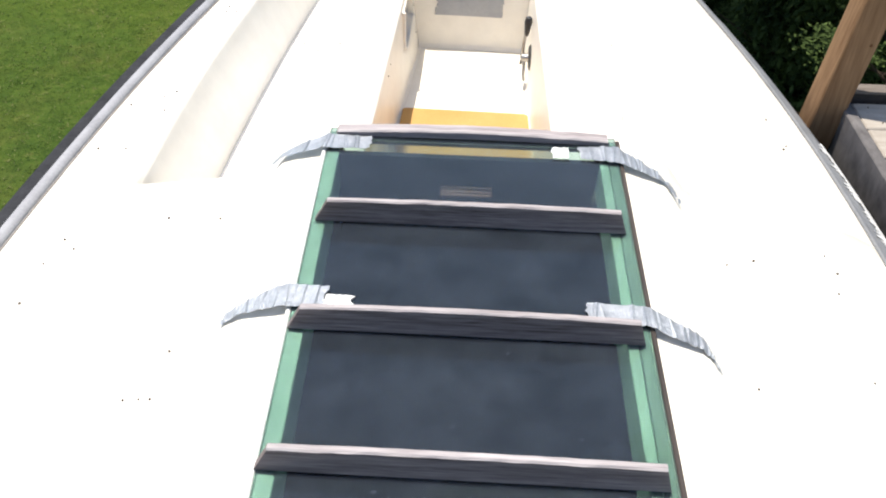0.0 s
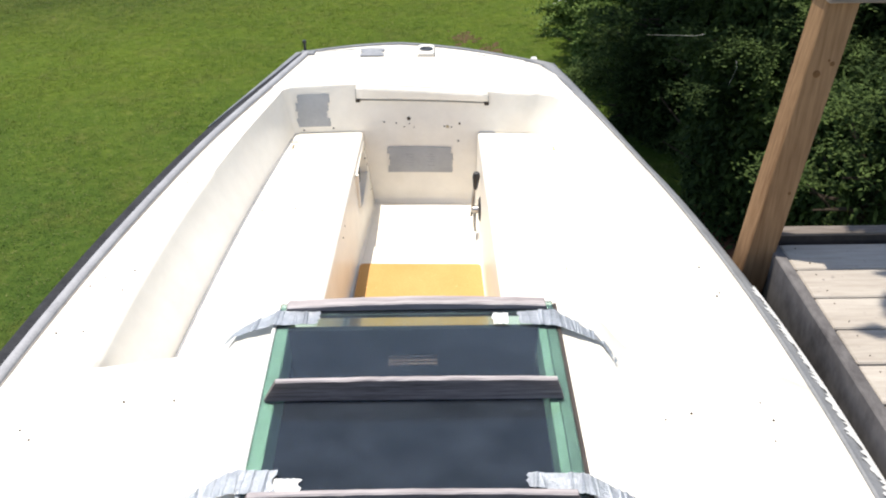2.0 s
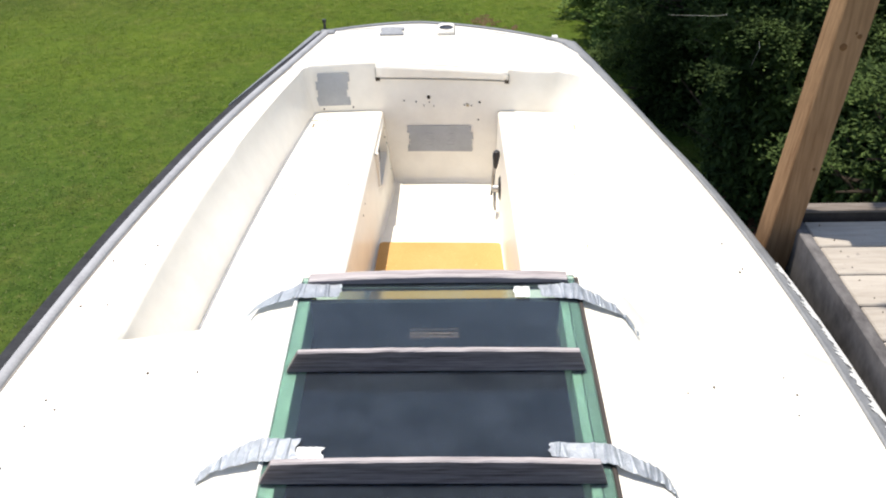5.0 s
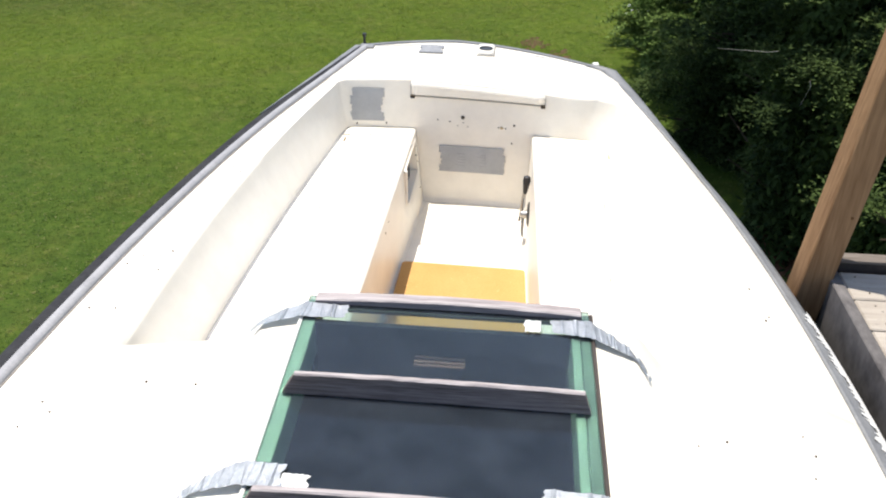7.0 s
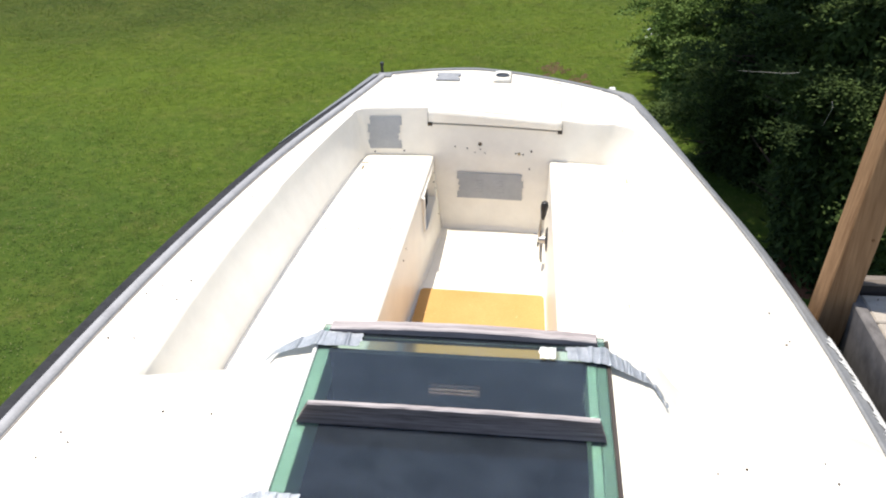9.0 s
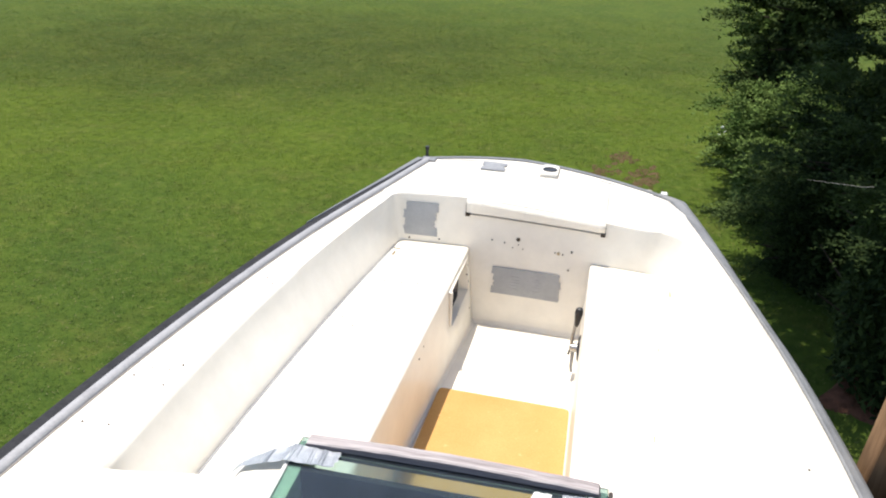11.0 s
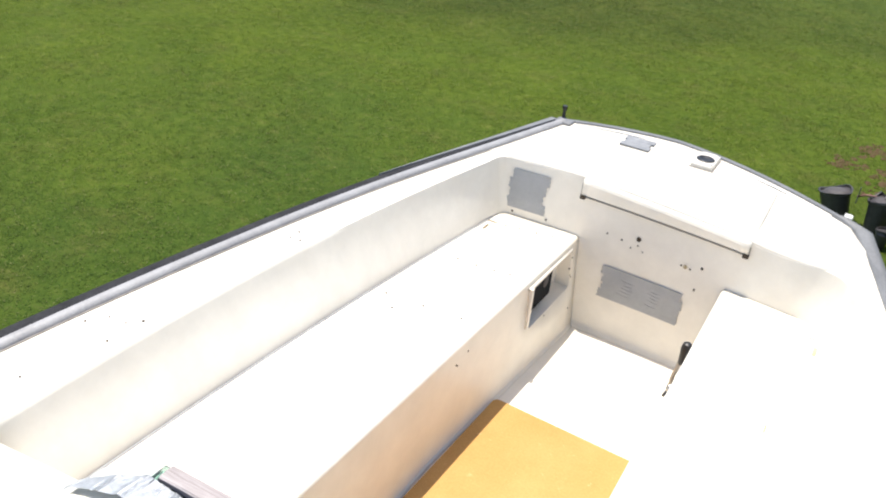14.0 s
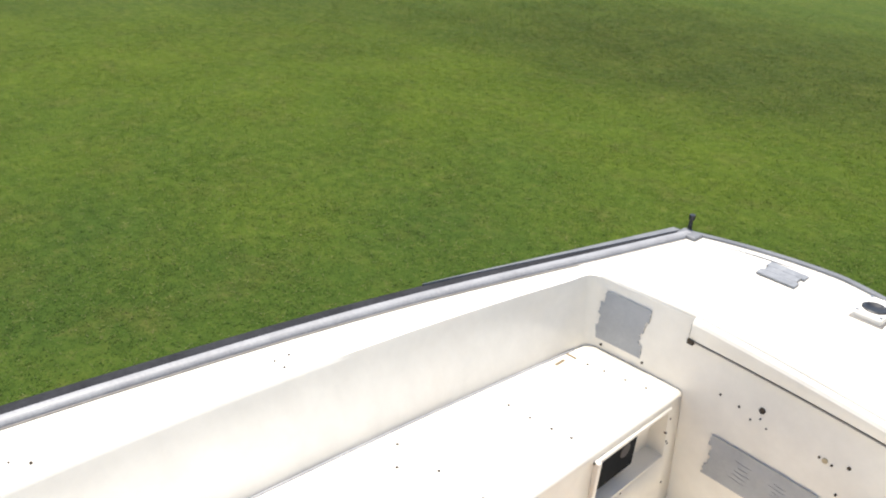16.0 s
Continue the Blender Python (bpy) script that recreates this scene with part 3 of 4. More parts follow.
def rail(name, edge, side):
    """Grey toe rail with a dark rubber band outside it."""
    ys = np.linspace(-5.5, 2.46, 110)

    def strip(part_name, prof, mat, label):
        rows = [[(edge(y) + side * p, min(y, transom_y(edge(y)) - 0.002), deck_z(y) - (lower(edge(y) + min(0.0, p), y) if side > 0 else 0.0) + q) for p, q in prof] for y in ys]
        part(part_name, grid_bm(rows), mat, boat, label, smooth=50)

    if side > 0:
        strip(name, [(0.006, -0.045), (0.006, 0.004), (0.002, 0.011), (-0.008, 0.014), (-0.022, 0.0165), (-0.028, 0.013), (-0.046, 0.012), (-0.052, 0.006), (-0.054, -0.008)], RAIL, "weathered grey toe rail")
        strip("rub_rail", [(0.004, -0.060), (0.018, -0.056), (0.021, -0.040), (0.018, -0.024), (0.006, -0.020)], RAIL_DARK, "dark rubber rub rail")
    else:
        strip(name, [(-0.028, -0.02), (-0.028, 0.014), (-0.030, 0.017), (-0.040, 0.0165), (-0.049, 0.013), (-0.053, 0.007), (-0.054, -0.008)], RAIL_PALE, "pale weathered grey toe rail")
        strip("rub_rail", [(-0.027, 0.008), (-0.026, 0.011), (0.000, 0.012), (0.012, 0.008), (0.017, -0.004), (0.014, -0.03)], RAIL_DARK, "dark rubber rub rail")
        strip("seal_line", [(-0.0545, 0.004), (-0.0575, 0.003), (-0.058, -0.006)], GAP, "thin grey seal along the rail")
        strip("hull_flange", [(0.012, -0.001), (0.021, -0.002), (0.0225, -0.006), (0.0225, -0.05)], CHIP, "thin white hull flange")


rail("toe_rail", xl, -1)
rail("toe_rail", xr, 1)
rows = []
for u in np.linspace(0, 1, 40):
    x = lerp(xl(2.5), xr(2.5), u)
    z = 3.5325 + 0.014 * math.sin(math.pi * u)
    rows.append([(x, transom_y(x) + p, z + q) for p, q in ((-0.022, 0.0), (-0.020, 0.006), (-0.004, 0.008), (0.006, 0.004), (0.008, -0.05))])
part("transom_trim", grid_bm(rows), RAIL, boat, "thin grey trim along the stern edge", smooth=50)
# paint flaked off the starboard rail
rng = random.Random(5)
bm = bmesh.new()
pts = []
for k in range(170):
    y = 0.56 - k * 0.0075
    x, z = xr(y), deck_z(y) - drop_r(y)
    w = max(0.006, 0.034 * min(1, k / 6) * (0.40 + 0.75 * rng.random()) * (0.6 + 0.4 * abs(math.sin(k * 0.23))))
    pts.append((bm.verts.new((x + 0.0085, y, z - 0.018)), bm.verts.new((x + 0.008, y, z + 0.010)), bm.verts.new((x + 0.004 - w, y, deck_z(y) - lower(x + 0.004 - w, y) + 0.0178))))
for a, b in zip(pts, pts[1:]):
    bm.faces.new((a[0], b[0], b[1], a[1]))
    bm.faces.new((a[1], b[1], b[2], a[2]))
part("flaked_paint", bm, CHIP, boat, "ragged white paint flakes along the rail")


# grey strip painting the sheen on the rubber, widening towards the port stern corner
rows = []
for k, y in enumerate(np.linspace(1.55, 2.45, 24)):
    x, z, w = xl(y), deck_z(y), 0.002 + 0.024 * (k / 23)
    rows.append([(x - 0.013, min(y, transom_y(x) - 0.004), z + 0.007), (x - 0.011, min(y, transom_y(x) - 0.004), z + 0.0145), (x - 0.011 + w, min(y, transom_y(x) - 0.004), z + 0.0150), (x - 0.010 + w, min(y, transom_y(x) - 0.004), z + 0.010)])
part("rail_sheen", grid_bm(rows), RAIL, boat, "grey sheen painted on the rubber rail, widening towards the stern corner")
rows = [[(x, transom_y(x) - 0.058, deck_z(2.42) - lower(x, 2.42) + 0.0130), (x, transom_y(x) - 0.054, deck_z(2.42) - lower(x, 2.42) + 0.0135), (x, transom_y(x) - 0.052, deck_z(2.42) - lower(x, 2.42) + 0.0095)] for x in np.linspace(-0.55, 0.30, 30)]
part("seam_line", grid_bm(rows), RAIL_PALE, boat, "thin grey seam along the stern edge")
# corner fittings of the stern
for x, y, h in ((-0.618, 2.485, 0.062),):
    part("stern_pin", lathe_bm([(0.012, -0.05), (0.012, 0.01), (0.007, 0.014), (0.006, h - 0.02), (0.010, h - 0.015), (0.010, h)], (x, y, deck_z(y)), sides=12), BLACK, boat, "small black upright pin on the stern corner")
part("corner_cap", box_bm(-0.635, -0.565, 2.43, 2.485, 3.53, 3.546, 0.006, 2), RAIL, boat)
part("corner_cap", box_bm(0.500, 0.528, 2.315, 2.350, 3.527, 3.540, 0.005, 2), CHIP, boat, "white plastic corner cap")


# ---- locker lid in the aft deck ----
def build_lid():
    x0, x1 = -0.325, 0.275
    rows = []
    for x in np.linspace(x0, x1, 20):
        y0, y1 = wall_y(x), 2.34
        dip = lower(x, y0)
        z = 3.540 - dip
        row = [(x, y1, 3.546), (x, lerp(y1, y0, 0.5), lerp(3.546, z, 0.5)), (x, lerp(y1, y0, 0.85), z - 0.006), (x, y0 - 0.004, z - 0.014)]
        row += [(x, y0 - 0.010, z - 0.019), (x, y0 - 0.013, z - 0.027), (x, y0 - 0.0132, z - 0.033), (x, y0 - 0.011, 3.470 - 0.4 * dip), (x, y0 - 0.002, 3.466 - 0.4 * dip)]
        rows.append(row)
    lid = thick(part("locker_lid", grid_bm(rows), GELCOAT, boat, smooth=18), 0.006, 0)
    for x in (x0 + 0.006, x1 - 0.006):
        y, low = wall_y(x) - 0.012, 0.4 * lower(x, wall_y(x))
        part("hinge", box_bm(x - 0.010, x + 0.010, y - 0.006, y + 0.012, 3.452 - low, 3.468 - low, 0.002), DARK_HOLE, lid, "small dark hinge")
    rows = []
    # grey strips that draw the gaps round the lid
    for x in np.linspace(x0, x1, 20):
        low = 0.4 * lower(x, wall_y(x))
        rows.append([(x, wall_y(x) - 0.013, 3.4645 - low), (x, wall_y(x) - 0.013, 3.4612 - low), (x, wall_y(x) + 0.002, 3.460 - low)])
    thick(part("gap_strip", grid_bm(rows), GAP, lid, "thin grey strip drawn as the gap below the lid"), 0.002, 0)
    for x in (x0 - 0.002, x1 + 0.002):
        part("gap_strip", box_bm(x - 0.0012, x + 0.0012, wall_y(x) - 0.012, wall_y(x) + 0.004, 3.464 - 0.4 * lower(x, wall_y(x)), 3.512 - lower(x, wall_y(x)), 0), GAP, lid)


build_lid()

# ---- vent in the aft deck ----
vent = part("deck_vent", box_bm(-0.050, 0.030, 2.352, 2.485, 3.540, 3.566, 0.008, 3), GELCOAT, boat, "square white vent base", smooth=40)
part("gasket", box_bm(-0.054, 0.034, 2.347, 2.489, 3.537, 3.5475, 0.001), GAP, vent, "thin grey gasket below the vent")
part("vent_hole", lathe_bm([(0.034, 0.0), (0.034, 0.003), (0.031, 0.005), (0.024, 0.005), (0.020, 0.002)], (-0.010, 2.408, 3.565), sides=28), BLACK, vent, "round black vent opening", smooth=40)
for x in (-0.041, 0.021):
    for y in (2.364, 2.474):
        part("screw", lathe_bm([(0.005, 0), (0.004, 0.0025)], (x, y, 3.566), sides=8), STEEL, vent)


# ---- opening with raised frame in the port bench ----
def bench_side(y, z):
    """x of the port bench's side at a place."""
    return lerp(seat_l(y), foot_l(y), (SEAT - 0.014 - z) / (SEAT - 0.028 - FLOOR))


def build_locker_box():
    y0, y1, z0, z1 = RECESS
    inner = bench_side(y0, z1) - 0.035
    rows = []
    for z in (z0, z1):
        a, b = bench_side(y0, z) + 0.003, bench_side(y1, z) + 0.003
        rows.append([(a, y0, z), (inner, y0, z), (inner, y1, z), (b, y1, z)])
    holder = thick(part("bench_recess", grid_bm(rows), GELCOAT, boat, "recess in the bench side"), 0.003, 0)
    part("recess_floor", box_bm(inner, bench_side(y1, z0) + 0.003, y0, y1, z0 - 0.006, z0, 0.001), GELCOAT, holder)
    x = bench_side(1.7, z1)
    part("recess_top", box_bm(inner, x, y0, y1, z1, z1 + 0.005, 0.001), GELCOAT, holder)
    xm = bench_side(y0, z0)
    part("frame_side", box_bm(x - 0.004, xm + 0.010, y0 - 0.014, y0 + 0.002, z0 - 0.005, z1 + 0.012, 0.002), GELCOAT, holder)
    part("ledge", box_bm(x - 0.004, x + 0.009, y0 - 0.014, y1 + 0.01, z1, z1 + 0.013, 0.003), GELCOAT, holder)
    # solid near-black block in place of the hole's inner shade
    part("opening", box_bm(inner - 0.01, x - 0.002, y0 + 0.006, y0 + 0.195, z0 + 0.032, z1 - 0.001, 0.002), GLOOM, holder, "bench opening with its darkness painted as a near-black block")
    part("dial", lathe_bm([(0.022, 0), (0.022, 0.003), (0.016, 0.004)], (x - 0.003, y0 + 0.14, z1 - 0.035), (1, 0, 0), 18), COWL_TOP, holder)
    for y, z in ((1.958, 3.24), (1.958, 3.16), (1.75, 3.10)):
        part("screw_hole", lathe_bm([(0.0035, -0.002), (0.003, 0.0035)], (bench_side(y, z), y, z), (1, 0, 0), 8), DARK_HOLE, holder)


build_locker_box()


# ---- engine control on the starboard bench side ----
def build_lever():
    x, y = foot_r(1.66) + 0.006, 1.66
    control = thing("engine_control", "black engine control lever on a steel plate, bench side mounted", "lever", (x, y, 3.075))
    bits = [
        ("mount_plate", lathe_bm([(0.055, 0), (0.055, 0.006), (0.045, 0.012), (0.02, 0.014)], (x, y, 3.075), (-1, 0, 0), 26), BLACK, "round black mounting plate"),
        ("hub", lathe_bm([(0.018, 0), (0.018, 0.03), (0.012, 0.036)], (x - 0.01, y, 3.075), (-1, 0, 0), 16), STEEL, ""),
        ("arm", tube_bm([(x - 0.036, y - 0.004, 3.060), (x - 0.038, y + 0.002, 3.115), (x - 0.030, y + 0.012, 3.180)], [0.008, 0.007, 0.006]), STEEL, "steel lever arm"),
        ("knob", lathe_bm([(0.006, -0.01), (0.010, 0.0), (0.013, 0.025), (0.017, 0.050), (0.014, 0.068), (0.005, 0.074)], (x - 0.026, y + 0.012, 3.178), (0.08, 0.12, 1), 16), BLACK, "black grip"),
        ("lower_arm", tube_bm([(x - 0.030, y, 3.065), (x - 0.030, y - 0.030, 3.005), (x - 0.026, y - 0.042, 2.984)], [0.008, 0.007, 0.006]), STEEL, ""),
        ("cross_pin", tube_bm([(x - 0.045, y - 0.03, 3.060), (x - 0.040, y + 0.03, 3.065)], 0.005), BLACK, ""),
    ]
    for name, bm, mat, label in bits:
        under(part(name, bm, mat, None, label, smooth=40), control)


build_lever()

# ---- orange mat ----
bm = bmesh.new()
corners = ((-0.292, 1.415), (0.224, 1.40), (0.250, 0.45), (-0.308, 0.45))
bottom = [bm.verts.new((x, y, FLOOR + 0.001)) for x, y in corners]
upper = [bm.verts.new((x, y, FLOOR + 0.013)) for x, y in corners]
bm.faces.new(upper)
bm.faces.new(bottom[::-1])
for k in range(4):
    bm.faces.new((bottom[k], bottom[(k + 1) % 4], upper[(k + 1) % 4], upper[k]))
bmesh.ops.bevel(bm, geom=[e for e in bm.edges if abs(e.verts[0].co.z - e.verts[1].co.z) > 0.005], offset=0.02, segments=4, affect="EDGES", profile=0.5)
tagged(link("floor_mat", bm, MAT, smooth=40), "worn orange foam mat on the cockpit floor", "mat")


# ---- hatch cover of smoked glass with wooden slats ----
GZ = 3.660
hatch = thing("hatch_cover", "smoked green glass hatch cover with weathered wooden slats", "hatch", (0.015, -0.6, 3.59))


def skewed(bm):
    """The port edge of the hatch runs inwards towards the bow."""
    for v in bm.verts:
        if v.co.x < 0:
            v.co.x += 0.038 * (0.06 - v.co.y)
    return bm


pane = under(part("glass_panel", skewed(box_bm(-0.333, 0.347, -1.30, 0.098, GZ, GZ + 0.008, 0.0015)), GLASS, None, "smoked green glass"), hatch)
pane.visible_shadow = False
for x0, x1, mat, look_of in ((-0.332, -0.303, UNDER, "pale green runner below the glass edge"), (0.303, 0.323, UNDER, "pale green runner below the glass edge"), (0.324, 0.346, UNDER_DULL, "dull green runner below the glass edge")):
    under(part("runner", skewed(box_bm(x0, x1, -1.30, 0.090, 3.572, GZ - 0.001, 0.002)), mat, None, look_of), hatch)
under(part("edge_strip", skewed(box_bm(-0.343, -0.334, -1.30, 0.090, 3.565, GZ + 0.006, 0.002)), CHIP, None, "white edge strip"), hatch)
under(part("edge_strip", box_bm(0.348, 0.357, -1.30, 0.092, 3.565, GZ + 0.006, 0.002), BROWN_EDGE, None, "dark brown edge strip"), hatch)
under(part("front_board", box_bm(-0.302, 0.302, -0.006, 0.010, 3.48, GZ - 0.002, 0.001), GLOOM, None, "dark board closing the cabin below the glass"), hatch)
under(part("front_lip", box_bm(-0.302, 0.302, 0.058, 0.090, GZ - 0.014, GZ - 0.002, 0.002), LIP, None, "dull grey lip below the glass edge"), hatch)


def slat(y, x0, x1, z0, z1, bow, taper, depth=0.014, face=OLD_WOOD):
    rows = []
    rnd = random.Random(int(y * 1000))
    for k in range(25):
        u = k / 24
        lift = bow * math.sin(math.pi * u) + 0.0012 * (rnd.random() - 0.5)
        xa, xb = lerp(x0, x1, u), lerp(x0 + taper, x1 - taper * 0.55, u)
        j = 0.001 * (rnd.random() - 0.5)
        rows.append([(xa, y, z0 + lift * 0.3), (xb, y + j, z1 - 0.003 + lift), (xb, y + 0.003, z1 + lift + j), (xb, y + depth - 0.003, z1 + lift + j), (xb, y + depth, z1 - 0.003 + lift), (xa, y + depth, z0 + lift * 0.3)])
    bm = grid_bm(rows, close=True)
    # upper faces get the paler tone that paints the sunlight
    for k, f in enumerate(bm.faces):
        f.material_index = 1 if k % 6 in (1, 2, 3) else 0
    bm.verts.ensure_lookup_table()
    bm.faces.new([bm.verts[k] for k in range(6)])
    bm.faces.new([bm.verts[24 * 6 + k] for k in range(6)])
    return under(part("slat", bm, (face, SLAT_TOP_LIGHT), None, "weathered grey-brown wooden slat with sunlight painted on its top edge"), hatch)


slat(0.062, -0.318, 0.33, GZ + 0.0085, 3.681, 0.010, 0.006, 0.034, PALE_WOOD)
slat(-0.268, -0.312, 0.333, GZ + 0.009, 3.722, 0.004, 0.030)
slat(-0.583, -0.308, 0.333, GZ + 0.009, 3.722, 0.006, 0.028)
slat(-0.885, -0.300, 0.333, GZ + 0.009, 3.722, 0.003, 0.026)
# the faint lines in the glass, built as thin bars
for y in (-0.010, -0.027, -0.040):
    under(part("faint_bar", box_bm(-0.062, 0.059, y - 0.0016, y + 0.0016, 3.577, 3.581, 0), TRIM_WOOD, None, "thin bar below the glass"), hatch)


# ---- silver tape over the hatch corners ----
def tape_strip(points, seed, label, mat=FOIL):
    """A strip along points (x, y, z, width), with sharp slanting creases across it and torn ends."""
    rnd = random.Random(seed)
    rows = []
    crease, slant = 0.0, 0.0
    for a, b in zip(points, points[1:]):
        steps = max(3, int((Vector(a[:3]) - Vector(b[:3])).length / 0.0035))
        for k in range(steps):
            x, y, z, w = (lerp(p, q, k / steps) for p, q in zip(a, b))
            if rnd.random() < 0.30:
                crease, slant = rnd.uniform(0.0010, 0.0042), rnd.uniform(-0.006, 0.006)
            else:
                crease *= 0.45
            fray = rnd.uniform(-0.0012, 0.0012)
            rows.append([(x + slant * (q / 5 - 0.5) + 0.0008 * (rnd.random() - 0.5), y + (w + fray) * (q / 5 - 0.5), z + crease + 0.0005 * rnd.random()) for q in range(6)])
    ragged = [rnd.uniform(-0.006, 0.006) for _ in range(6)]
    rows[0] = [(p[0] + g, p[1], p[2]) for p, g in zip(rows[0], ragged)]
    ob = thick(link("tape_strip", grid_bm(rows), mat), 0.0006, 1)
    return tagged(ob, label, "tape", "tape on the hatch")


T = "creased silver tape strip holding the glass hatch edge"
G = GZ + 0.011
tape_strip([(-0.228, 0.031, G, 0.050), (-0.335, 0.030, G + 0.002, 0.060), (-0.385, 0.012, G - 0.006, 0.045), (-0.425, -0.004, G - 0.016, 0.028), (-0.442, -0.013, G - 0.026, 0.024), (-0.456, -0.024, G - 0.036, 0.016)], 1, T)
tape_strip([(0.258, 0.024, G, 0.048), (0.346, 0.018, G + 0.003, 0.066), (0.392, -0.010, G - 0.006, 0.050), (0.440, -0.035, G - 0.018, 0.030), (0.466, -0.066, G - 0.032, 0.018), (0.480, -0.100, G - 0.046, 0.006)], 2, T)
tape_strip([(-0.250, -0.500, G, 0.058), (-0.330, -0.500, G + 0.002, 0.062), (-0.370, -0.512, G - 0.006, 0.050), (-0.410, -0.528, G - 0.016, 0.030), (-0.432, -0.540, G - 0.026, 0.026), (-0.446, -0.552, G - 0.036, 0.016)], 3, T)
tape_strip([(0.235, -0.500, G, 0.036), (0.346, -0.515, G + 0.003, 0.052), (0.392, -0.535, G - 0.006, 0.050), (0.440, -0.555, G - 0.018, 0.032), (0.460, -0.572, G - 0.032, 0.028), (0.472, -0.605, G - 0.046, 0.006)], 4, T)
tape_strip([(0.192, 0.020, G, 0.044), (0.212, 0.020, G, 0.044), (0.236, 0.020, G, 0.042)], 6, "short white tape piece on the glass", CHIP)
tape_strip([(-0.202, -0.510, G - 0.002, 0.036), (-0.225, -0.510, G - 0.002, 0.038), (-0.256, -0.510, G - 0.002, 0.038)], 7, "short white tape piece on the glass", CHIP)


# ---- tape patches in the cockpit ----
def wall_patch(x0, x1, z0, z1, strips, seed, label):
    rnd = random.Random(seed)
    holder = thing("tape_patch", label, "tape", ((x0 + x1) / 2, wall_y((x0 + x1) / 2) - 0.03, (z0 + z1) / 2))
    for k in range(strips):
        a, b = lerp(z0, z1, k / strips) - 0.001, lerp(z0, z1, (k + 1) / strips) + 0.001
        l, r = x0 + rnd.uniform(-0.018, 0.012), x1 + rnd.uniform(-0.014, 0.02)
        rows = []
        for u in np.linspace(0, 1, 9):
            x = lerp(l, r, u)
            row = []
            for w in np.linspace(0, 1, 8):
                z = lerp(a, b, w)
                back = lerp(-0.013, -0.002, min(1, max(0, (z - SEAT) / 0.19))) if z > SEAT else -0.013 - 0.007 * (SEAT - z) / 0.36
                row.append((x + (rnd.uniform(-0.003, 0.003) if u in (0, 1) else 0), wall_y(x) + back - 0.0035 - 0.0004 * k - 0.0002 * rnd.random(), z))
            rows.append(row)
        under(thick(part("strip", grid_bm(rows), FOIL_WALL, None), 0.0008, 0), holder)
    return holder


wall_patch(-0.600, -0.457, 3.338, 3.490, 4, 3, "matte grey tape patch on the cockpit end wall")
wide_patch = wall_patch(-0.190, 0.112, 3.100, 3.228, 4, 9, "wide matte grey tape patch on the cockpit end wall")
rnd = random.Random(8)
for cx in (-0.085, 0.018):
    for q in range(5):
        z = 3.135 + 0.014 * q + rnd.uniform(-0.003, 0.003)
        l = rnd.uniform(0.018, 0.035)
        crease = [(cx + rnd.uniform(-0.008, 0.008) + l * u, wall_y(cx) - 0.0195 - 0.0010 * (1 - u * u), z + 0.004 * u * u) for u in (-1, -0.5, 0, 0.5, 1)]
        under(part("crease", tube_bm(crease, [0.0004, 0.0013, 0.0016, 0.0013, 0.0004], 6), FOIL_WALL, None), wide_patch)
deck_patch = thing("tape_patch", "small grey tape patch on the white aft deck", "tape", (-0.28, 2.42, 3.54))
for k in range(3):
    under(part("strip", box_bm(-0.335 + 0.008 * (k % 2), -0.228 + 0.010 * ((k + 1) % 2), 2.374 + 0.034 * k, 2.409 + 0.034 * k, 3.5435, 3.5495 + 0.0006 * k, 0.0005), FOIL_TONED, None), deck_patch)


# ---- screw holes, stains and chips ----
def dot(p, n, r, mat=DARK_HOLE, name="screw_hole"):
    bm = lathe_bm([(r, -0.003), (r, 0.0030), (r * 0.7, 0.0036)], p, n, 8)
    return part(name, bm, mat, boat)


UP = (0, 0, 1)
BENCH_HOLES = ((-0.639, 1.251), (-0.58, 1.196), (-0.509, 1.262), (-0.382, 1.275), (-0.569, 1.579), (-0.5, 1.582), (-0.436, 1.59), (-0.382, 1.601), (-0.5, 1.911), (-0.437, 1.923), (-0.378, 1.936), (-0.55, 1.90))
for x, y in BENCH_HOLES:
    dot((x, y, SEAT), UP, 0.0042)
rnd = random.Random(21)
for k in range(3):
    yy, zz = 1.12 + 0.14 * rnd.random(), SEAT - 0.02 - 0.06 * rnd.random()
    dot((bench_side(yy, zz), yy, zz), (1, 0, 0), 0.0035)
WALL_HOLES = ((-0.204, 3.353, 0.004), (-0.148, 3.347, 0.004), (-0.089, 3.369, 0.011), (-0.111, 3.329, 0.003), (-0.087, 3.345, 0.003), (-0.066, 3.327, 0.003), (0.075, 3.332, 0.004), (0.108, 3.329, 0.004), (0.146, 3.346, 0.006), (0.139, 3.26, 0.004), (-0.577, 3.321, 0.005), (-0.441, 3.327, 0.005))
for x, z, r in WALL_HOLES:
    back = lerp(-0.012, -0.002, max(0, (z - SEAT) / 0.19)) if z > SEAT else -0.014
    dot((x, wall_y(x) + back - 0.002, z), (0, -1, 0), r * 0.8)
dot((0.09, wall_y(0.09) - 0.013, 3.331), (0, -1, 0), 0.0075, RUST, "rusty_plug")
DECK_HOLES = ((-0.938, -0.385), (-0.561, -0.536), (-0.927, -0.169), (-0.614, -0.655), (-0.583, -0.655), (-0.561, -0.656), (-0.57, -0.114), (0.581, -0.2), (0.649, -0.169), (0.568, -0.56))
DECK_HOLES += ((0.836, -0.218), (0.826, -0.483), (0.87, 0.387), (0.856, 0.537), (-0.987, 0.207), (-0.974, 0.432), (-0.893, 0.484), (-0.915, 0.213), (-0.893, -0.201), (-0.941, -0.256), (-0.702, -0.093))
